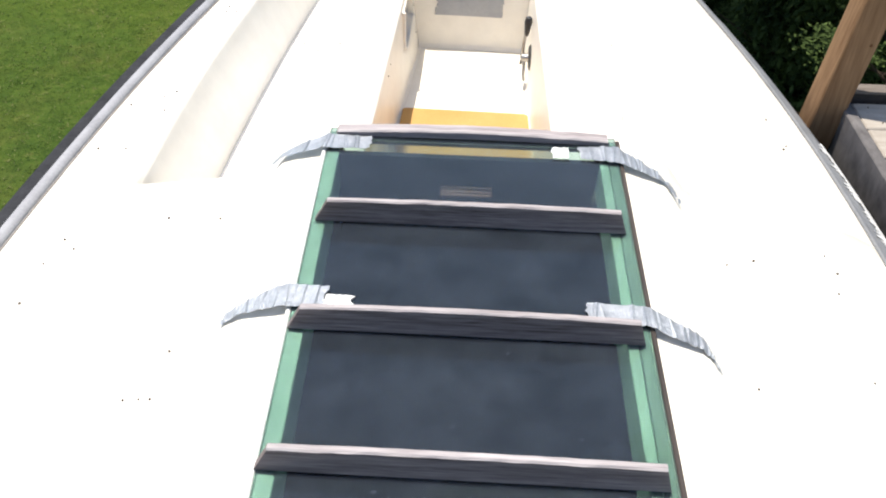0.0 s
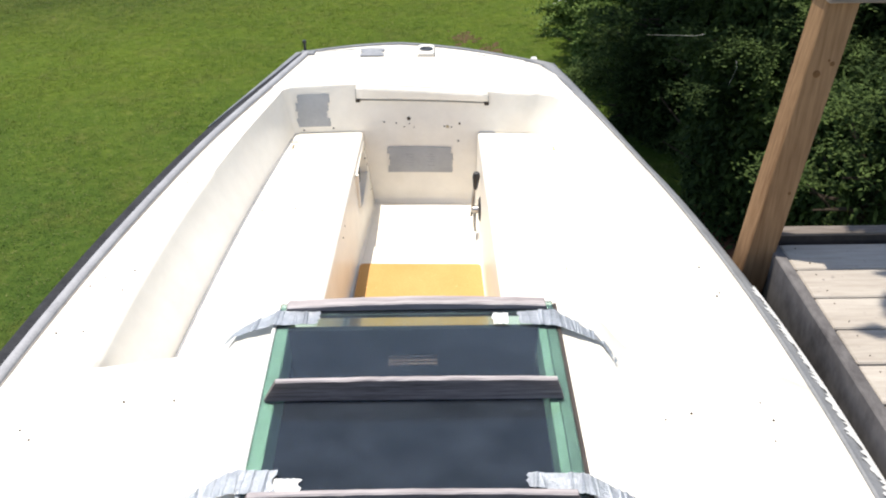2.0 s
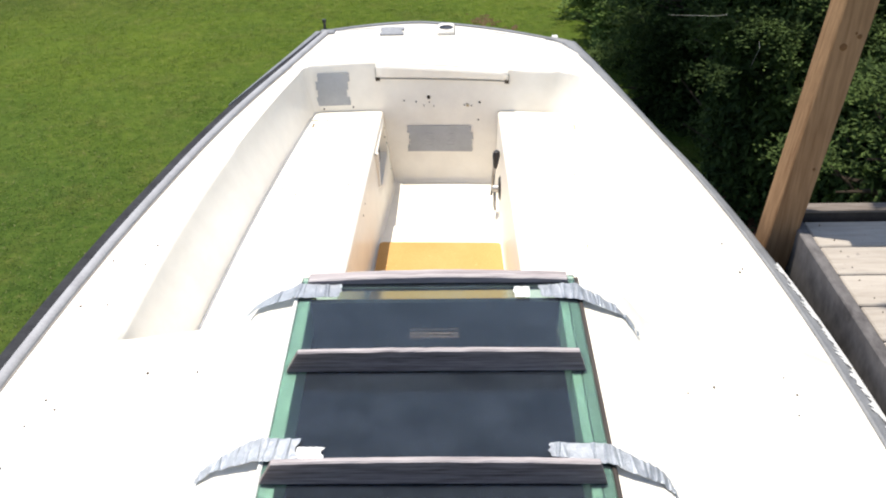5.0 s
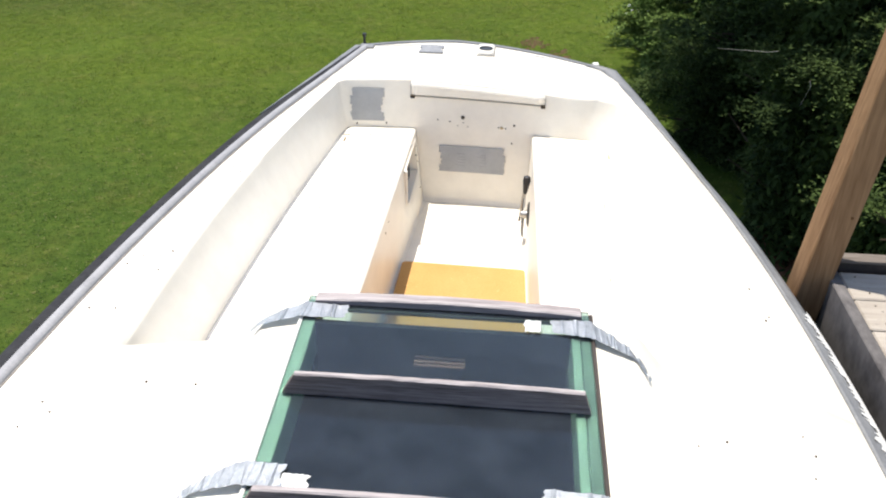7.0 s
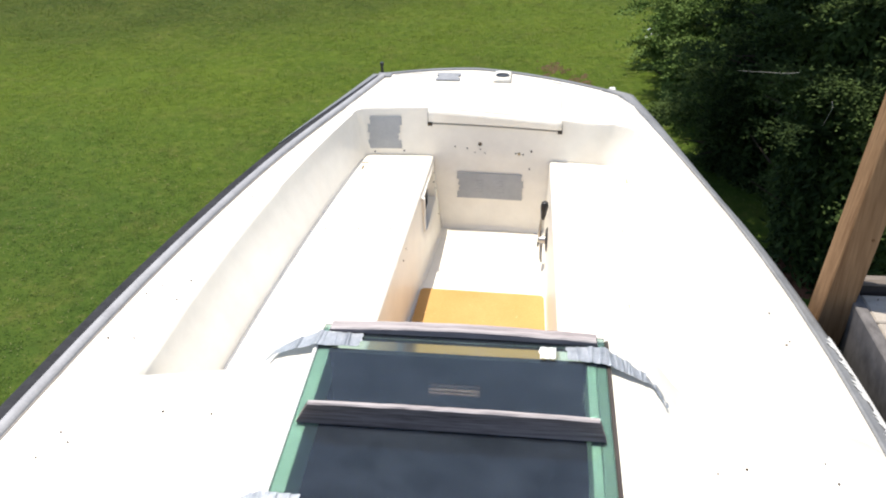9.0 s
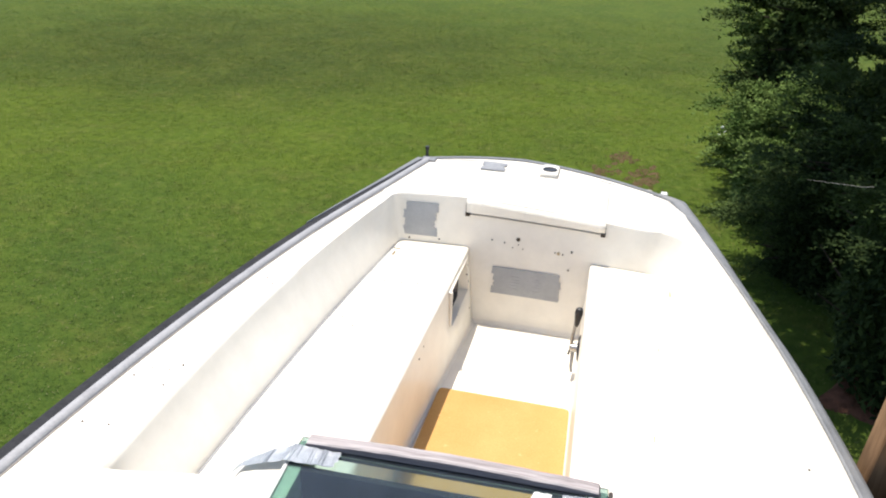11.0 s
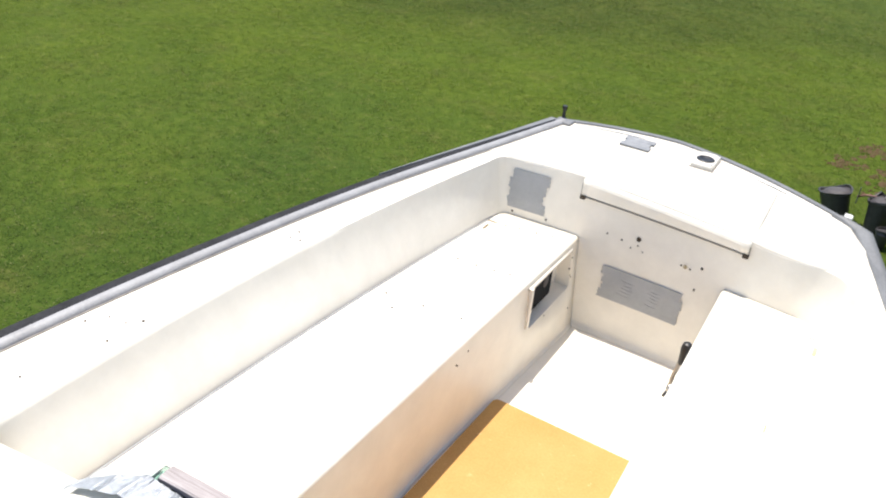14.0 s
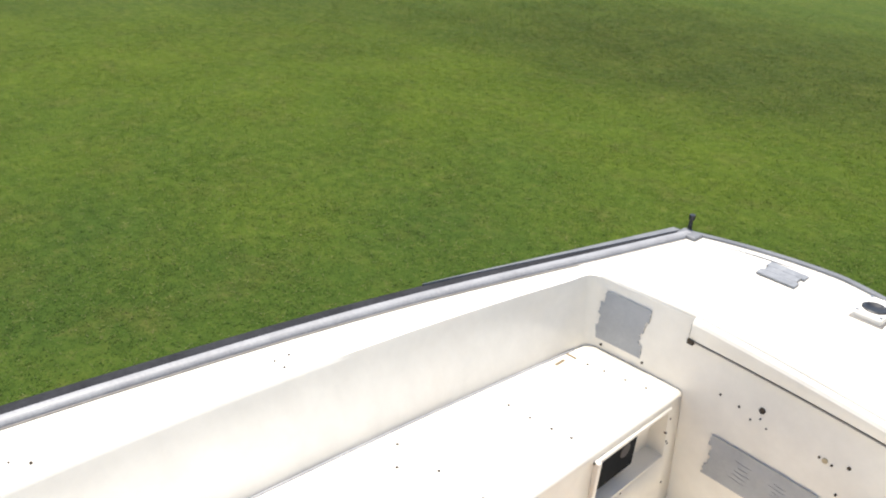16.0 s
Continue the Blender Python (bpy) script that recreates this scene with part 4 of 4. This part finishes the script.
DECK_HOLES += ((0.886, 0.414), (0.844, -0.084), (0.859, -0.14), (-0.943, 0.478), (-0.866, 0.514), (-0.871, 0.41), (-0.855, 1.092), (-0.854, 1.052), (-0.821, 1.055))
for x, y in DECK_HOLES:
    r = 0.0019 + 0.0016 * rnd.random()
    z = crown(x, y) if y < FRONT else deck_z(y) - lower(x, y)
    dot((x, y, z), UP, r)
for x, y, w, l in ((0.56, 1.79, 0.012, 0.05), (0.535, 1.86, 0.03, 0.008), (-0.610, 1.897, 0.045, 0.008), (-0.606, 1.845, 0.009, 0.040), (0.494, 0.80, 0.006, 0.03), (0.51, 1.33, 0.006, 0.035)):
    part("stain", box_bm(x - w / 2, x + w / 2, y - l / 2, y + l / 2, SEAT - 0.002, SEAT + 0.0034, 0.0005), GRIME if x < 0 else RUST, boat, "brown grime streak" if x < 0 else "rusty yellow stain")
for y, z in ((1.945, 3.20), (1.95, 3.17), (1.955, 3.03)):
    dot((bench_side(y, z), y, z), (1, 0, 0), 0.0035)


# ---- wooden porch beside the boat ----
porch = thing("porch", "weathered grey wooden porch deck with plank floor", "porch", (1.2, -1.0, 3.38))
PZ = 3.42
rnd = random.Random(2)
y = 0.765
while y > -3.6:
    w = 0.150
    x0 = 1.188 + rnd.uniform(0.0, 0.003)
    bm = box_bm(x0, 4.6, y - w, y, PZ - 0.036 + rnd.uniform(-0.002, 0.002), PZ + rnd.uniform(-0.003, 0.002), 0.004)
    under(part("plank", bm, PLANK, None), porch)
    for q in (0.03, 0.12):
        for xn in (x0 + 0.05,):
            under(part("nail", lathe_bm([(0.0018, -0.003), (0.0018, 0.0010)], (xn + rnd.uniform(-0.01, 0.01), y - q, PZ + 0.001), UP, 7), DARK_HOLE, None), porch)
    y -= w + 0.008
under(part("fascia_board", box_bm(1.150, 1.187, -3.6, 0.766, PZ - 0.30, PZ + 0.003, 0.004), FASCIA, None, "dark weathered fascia board"), porch)
under(part("end_fascia", box_bm(1.188, 4.6, 0.728, 0.766, PZ - 0.30, PZ - 0.040, 0.004), FASCIA, None), porch)
for x, yy in ((1.24, 0.50), (4.4, 0.50), (1.24, -3.4), (4.4, -3.4)):
    under(part("support_leg", box_bm(x - 0.045, x + 0.045, yy - 0.045, yy + 0.045, 0.0, PZ - 0.04, 0.004), POST, None), porch)


# ---- porch railing ----
railing = thing("porch_railing", "pine railing post with a weathered flat cap rail", "railing", (1.1, 0.62, 3.1))
px, py, half, lean = 1.130, 0.754, 0.047, 0.10
rows = []
for z in (2.96, 3.3, 3.6, 3.9, 4.15, 4.240):
    s = lean * (z - 3.6)
    rows.append([(px + s + a, py + b, z) for a, b in ((-half, -half + 0.004), (-half + 0.004, -half), (half - 0.004, -half), (half, -half + 0.004), (half, half), (-half, half))])
bm = grid_bm(rows, close=True)
bm.verts.ensure_lookup_table()
bm.faces.new([bm.verts[k] for k in range(6)])
bm.faces.new([bm.verts[len(bm.verts) - 6 + k] for k in range(6)])
post = under(part("post", bm, POST, None, "reddish brown pine post with knots"), railing)
for x, z, r in ((0.024, 4.06, 0.007), (-0.012, 4.03, 0.011), (0.012, 4.07, 0.004), (0.026, 3.64, 0.005)):
    kb = lathe_bm([(r, -0.002), (r, 0.001), (r * 0.6, 0.0016)], (px + lean * (z - 3.6) + x, py - half, z), (0, -1, 0), 12)
    part("knot", kb, KNOT, post)
under(part("cap_rail", box_bm(1.138, 4.6, 0.675, 0.833, 4.241, 4.281, 0.005), CAPWOOD, None, "flat weathered cap rail"), railing)
under(part("bottom_rail", box_bm(1.16, 4.6, 0.778, 0.828, 3.441, 3.452, 0.002), CAPWOOD, None, "low grey rail board"), railing)
# dark-coloured strip that paints the shaded gap under the low board
under(part("board_gap_shade", box_bm(1.17, 4.6, 0.790, 0.822, 3.33, 3.440, 0.002), BROWN_EDGE, None, "dark strip painting the shade below the low board"), railing)
for x in (2.9, 4.5):
    under(part("post", box_bm(x - half, x + half, 0.650, 0.744, 3.42, 4.240, 0.004), POST, None), railing)
    under(part("rail_bracket", box_bm(x - half, x + half, 0.745, 0.777, 3.424, 3.445, 0.003), CAPWOOD, None), railing)


# ---- black tubs on the lawn ----
def tub(x, y, r, h, label, top_mat, tilt):
    ob = thing("plant_tub", label, "tub", (x, y, 0.0), "black tubs on the lawn")
    prof = [(r * 0.72, 0.0), (r * 0.95, h * 0.92), (r * 1.03, h * 0.93), (r * 1.03, h), (r * 0.93, h), (r * 0.90, h * 0.9)]
    bm = lathe_bm(prof, (x, y, 0.0), (tilt, 0.05, 1), 20)
    for v in bm.verts:
        v.co += Vector((noise.noise(v.co * 5), noise.noise(v.co * 5 + Vector((9, 0, 0))), noise.noise(v.co * 4) if v.co.z > 0.1 else 0)) * r * 0.35
    body = under(part("body", bm, COWL, None, smooth=40), ob)
    under(part("soil", lathe_bm([(r * 0.92, h * 0.86), (r * 0.8, h * 0.97), (r * 0.3, h * 1.02)], (x, y, 0.0), (tilt, 0.05, 1), 16), top_mat, None, smooth=50), ob)
    return ob


tub(0.78, 10.78, 0.21, 0.44, "black plastic plant tub with dry earth", COWL_TOP, 0.05)
torn = tub(0.27, 10.95, 0.20, 0.36, "black plastic plant tub with torn rim", COWL_TOP, -0.25)
tub(0.86, 10.28, 0.11, 0.24, "small black plastic plant tub", COWL, 0.1)
rock = lathe_bm([(0.05, 0.0), (0.085, 0.02), (0.075, 0.06), (0.03, 0.085)], (0.84, 10.86, 0.44), (0.1, 0.1, 1), 9)
for v in rock.verts:
    v.co += Vector((noise.noise(v.co * 9), noise.noise(v.co * 9 + Vector((4, 0, 0))), 0)) * 0.03
tagged(link("stone", rock, TWIG, smooth=30), "pale stone lying on the earth of a tub", "stone")

flap = box_bm(-0.006, 0.006, -0.09, 0.09, 0.0, 0.20, 0.002)
for v in flap.verts:
    if v.co.z > 0.1:
        v.co.y *= 0.2
bmesh.ops.transform(flap, matrix=Matrix.Translation((0.455, 10.90, 0.29)), verts=flap.verts)
under(part("torn_flap", flap, COWL, None, "torn upright rim flap"), torn)
stick = tagged(link("stick", tube_bm([(0.45, 10.95, 0.34), (0.54, 10.88, 0.41), (0.66, 10.78, 0.47)], [0.012, 0.014, 0.010], 7), TRIM_WOOD), "bare brown stick lying across the tubs", "stick")


# ---- shrubs ----
def shrub(x, y, radius, height, leaves, seed, size, mat, label, low=0.15, skirt=0.0):
    rng = np.random.default_rng(seed)
    ob = thing("shrub", label, "shrub", (x, y, 0.0), "shrubs beside the lawn")
    rnd = random.Random(seed)
    trunk = tube_bm([(x, y, -0.05), (x + 0.05, y, height * 0.25), (x - 0.06, y + 0.08, height * 0.55), (x + 0.05, y, height * 0.9)], [0.10, 0.08, 0.05, 0.015], 9)
    under(part("trunk", trunk, BARK, None, smooth=60), ob)
    tips = []
    for k in range(26):
        a, z0 = rnd.uniform(0, 2 * math.pi), height * rnd.uniform(0.08, 0.7)
        reach = radius * rnd.uniform(0.75, 1.1) * (1 - 0.55 * max(0, z0 / height - 0.25))
        end = (x + reach * math.cos(a), y + reach * math.sin(a), z0 + height * rnd.uniform(0.02, 0.22))
        mid = (x + 0.5 * reach * math.cos(a + 0.15), y + 0.5 * reach * math.sin(a + 0.15), z0 + height * 0.08)
        tips.append((mid, end))
        under(part("limb", tube_bm([(x, y, z0), mid, end], [0.035, 0.02, 0.006], 6), BARK, None), ob)
    # flat drooping boughs on the shell, each a fan of twigs with small leaves
    per = 480
    nb = int(leaves * 0.45) // per
    a = rng.uniform(0, 2 * np.pi, nb)
    base = max(low, skirt)
    hz = base + (1 - base) * np.where(rng.random(nb) < 0.12, rng.random(nb) * 0.5, 0.45 + 0.55 * rng.random(nb))
    lump = 1 + 0.22 * np.sin(3 * a + seed) * np.cos(15 * hz + seed) + rng.normal(0, 0.08, nb)
    mid = lerp(0.48, 0.62, min(1.0, skirt * 2))
    shape = np.where(hz < mid, np.sqrt(np.clip(1 - (hz - mid) ** 2 / 0.46, 0.03, 1)), np.sqrt(np.clip(1 - (hz - mid) ** 2 / (1.06 - mid) ** 2, 0.03, 1)))
    rr = radius * lump * shape * np.where(hz > 0.45, rng.uniform(0.55, 1.12, nb), rng.uniform(0.45, 0.85, nb))
    root = np.stack([x + rr * np.cos(a), y + rr * np.sin(a), hz * height], 1)
    out = np.stack([np.cos(a), np.sin(a), 0.15 + 0.5 * (hz - 0.4)], 1)
    twigs = 16
    tn = nb * twigs
    turn = rng.normal(0, 0.55, tn)
    o = np.repeat(out, twigs, 0)
    o = np.stack([o[:, 0] * np.cos(turn) - o[:, 1] * np.sin(turn), o[:, 0] * np.sin(turn) + o[:, 1] * np.cos(turn), o[:, 2] + rng.normal(0, 0.14, tn)], 1)
    r0 = np.repeat(root, twigs, 0) + rng.normal(0, 0.07, (tn, 3)) * (1, 1, 0.35)
    reach = rng.uniform(0.22, 0.62, tn)
    m = per // twigs
    s = np.tile(np.linspace(0.0, 1.0, m), tn)[:, None] * np.repeat(reach, m)[:, None]
    o = np.repeat(o, m, 0)
    n = len(o)
    p = np.repeat(r0, m, 0) + o * s - np.array([0, 0, 0.7]) * s * s + rng.normal(0, 0.013, (n, 3))
    d = o * 0.5 + rng.normal(0, 0.7, (n, 3)) * (1, 1, 0.35)
    # an inner mass that keeps the light out
    k = int(leaves * 0.3)
    ai, hi, ui = rng.uniform(0, 2 * np.pi, k), low + (0.95 - low) * rng.random(k), rng.random(k) ** 0.5
    ri = np.where(hi < 0.55, 0.70, 0.60) * radius * ui * np.sqrt(np.clip(1 - (hi - 0.35) ** 2 / 0.46, 0.03, 1))
    p = np.concatenate([p, np.stack([x + ri * np.cos(ai), y + ri * np.sin(ai), hi * height], 1)])
    d = np.concatenate([d, rng.normal(0, 1, (k, 3))])
    d /= np.linalg.norm(d, axis=1)[:, None]
    tilt = rng.normal(0, 0.45, (n + k, 3)) + (0, 0, 1)
    w = np.cross(d, tilt)
    w /= np.linalg.norm(w, axis=1)[:, None]
    grow = np.concatenate([np.full(n, 1.35), np.full(k, 2.8)])[:, None] * size
    ln, wd = rng.uniform(0.7, 1.4, n + k)[:, None] * grow, rng.uniform(0.32, 0.55, n + k)[:, None] * grow
    v = np.stack([p, p + d * ln * 0.5 + w * wd * 0.5, p + d * ln, p + d * ln * 0.5 - w * wd * 0.5], 1).reshape(-1, 3)
    me = bpy.data.meshes.new("crown")
    me.from_pydata(v.tolist(), [], np.arange(len(v)).reshape(-1, 4).tolist())
    me.materials.append(mat)
    crown_ob = new("crown", me)
    under(crown_ob, ob)
    return ob


SHRUBS = (
    (3.40, 9.2, 1.05, 3.0, 75000, 11, 0.040, LEAF, "dark green leafy shrub at the lawn edge", 0.0, 0.10),
    (3.65, 6.9, 1.40, 3.8, 115000, 12, 0.036, LEAF, "dense dark green shrub beside the boat", 0.0, 0.10),
    (4.8, 9.8, 1.8, 5.0, 95000, 13, 0.042, LEAF, "tall dark green evergreen shrub", 0.1, 0.35),
    (5.2, 6.9, 1.7, 5.2, 105000, 14, 0.040, LEAF, "tall dense evergreen shrub with pale twigs", 0.1, 0.45),
    (3.10, 13.2, 1.15, 4.0, 60000, 15, 0.048, LEAF, "leafy green shrub behind the others", 0.1, 0.3),
    (6.8, 8.5, 2.2, 6.6, 60000, 16, 0.055, LEAF, "tall dark evergreen shrub behind", 0.1, 0.3),
    (2.85, 9.6, 0.60, 1.6, 40000, 21, 0.038, LEAF, "low dark green shrub at the lawn edge", 0.0, 0.05),
    (3.3, 3.9, 0.6, 2.8, 13000, 17, 0.034, LEAF, "young green shrub by the porch", 0.2, 0.62),
)
for row in SHRUBS:
    shrub(*row)
shrub(2.95, 11.0, 0.60, 2.1, 36000, 20, 0.046, LEAF_BRIGHT, "light green leafy bush in front of dark shrubs", 0.05)
shrub(2.66, 12.0, 0.66, 1.85, 40000, 18, 0.046, LEAF_BRIGHT, "light green leafy bush with white blossoms", 0.05)
shrub(2.65, 13.9, 0.6, 2.9, 22000, 19, 0.055, LEAF_BRIGHT, "light green leafy bush at the lawn edge", 0.05)
for a, b in (((1.794, 5.45, 2.67), (2.208, 5.45, 2.654)), ((2.562, 5.45, 2.204), (2.612, 5.45, 2.366))):
    a, b = Vector(a), Vector(b)
    root = b + (b - a) * 0.25 + Vector((0, 0.08, -0.01))
    tagged(link("dead_branch", tube_bm([root, b, a], [0.0025, 0.002, 0.001], 6), TWIG), "bare pale dead branch sticking out of the shrub", "branch", "dead branches")
blossoms = thing("blossom_spray", "few small white blossoms on the light green bush", "flowers", (2.3, 12.3, 0.0))
rnd = random.Random(31)
under(part("stem", tube_bm([(2.35, 12.1, -0.02), (2.25, 12.2, 0.6), (2.05, 12.4, 1.05)], [0.012, 0.009, 0.004], 6), BARK, None), blossoms)
for k in range(9):
    c = (2.06 + rnd.uniform(-0.20, 0.20), 12.4 + rnd.uniform(-0.15, 0.2), 1.10 + rnd.uniform(-0.14, 0.12))
    under(part("blossom", lathe_bm([(0.006, -0.010), (0.018, 0.003), (0.024, 0.008), (0.009, 0.011)], c, (rnd.uniform(-0.4, 0.4), -0.4, 1), 7), BLOOM, None), blossoms)


# ---- trees out of view, added for the leaf shade their boughs throw on porch and shrubs ----
def bough_tree(label, base, limbs, per_limb, spread, shade_from, leaf, seed):
    """A bare trunk with long boughs, leafed only beyond the line where the shade begins."""
    x, y = base
    tree = thing("tree", label, "tree", (x, y, 0.0), "trees beside the porch")
    under(part("trunk", tube_bm([(x, y, -0.05), (x - 0.05, y, 2.5), (x - 0.15, y - 0.05, 5.0), (x - 0.3, y - 0.1, 7.2)], [0.17, 0.14, 0.11, 0.06], 12), BARK, None, smooth=60), tree)
    rng = np.random.default_rng(seed)
    leaf_at = []
    for pts in limbs:
        under(part("limb", tube_bm(pts, [0.05, 0.035, 0.02, 0.012, 0.005], 7), BARK, None), tree)
        for a, b in zip(pts[1:], pts[2:]):
            leaf_at += [np.array(a) + (np.array(b) - np.array(a)) * q + rng.normal(0, spread, 3) for q in rng.random(per_limb)]
    p = np.array(leaf_at)
    line, height = shade_from
    p = p[p[:, 0] + 0.1856 * (p[:, 2] - height) + 0.12 * np.sin(p[:, 1] * 5) > line]
    n = len(p)
    d = rng.normal(0, 1, (n, 3)) * (1, 1, 0.35)
    d /= np.linalg.norm(d, axis=1)[:, None]
    w = np.cross(d, rng.normal(0, 0.4, (n, 3)) + (0, 0, 1))
    w /= np.linalg.norm(w, axis=1)[:, None]
    ln, wd = rng.uniform(*leaf, n)[:, None], rng.uniform(leaf[0] * 0.4, leaf[1] * 0.45, n)[:, None]
    v = np.stack([p, p + d * ln * 0.5 + w * wd * 0.5, p + d * ln, p + d * ln * 0.5 - w * wd * 0.5], 1).reshape(-1, 3)
    me = bpy.data.meshes.new("crown")
    me.from_pydata(v.tolist(), [], np.arange(len(v)).reshape(-1, 4).tolist())
    me.materials.append(LEAF_BRIGHT)
    under(new("crown", me), tree)


bough_tree("leafy tree whose branch hangs over the porch", (5.2, 0.9), [[(5.05, 0.85, 5.2 + dz), (3.9, 0.6 + dy * 0.5, 6.0 + dz), (2.6, 0.2 + dy, 6.2 + dz), (1.6, -0.1 + dy, 6.1 + dz), (0.75, -0.25 + dy, 5.9 + dz)] for dy, dz in ((-0.9, 0.2), (-0.2, 0.0), (0.5, 0.3), (1.2, 0.5))], 230, 0.22, (1.42, 3.4), (0.10, 0.20), 44)
# unseen, added only to keep the sun off the shrubs
bough_tree("unseen tall tree added to shade the shrubs with its boughs", (6.3, 8.4), [[(6.1, 8.35, 5.3 + dz), (4.9, 8.3 + dy * 0.5, 6.0 + dz), (3.4, 8.3 + dy, 6.3 + dz), (2.1, 8.3 + dy, 6.2 + dz), (0.9, 8.3 + dy, 6.0 + dz)] for dy, dz in ((-1.3, 0.1), (-0.75, 0.5), (-0.2, 0.0), (0.4, 0.4), (1.0, 0.2), (1.6, 0.5))], 330, 0.26, (1.98, 0.6), (0.14, 0.28), 45)
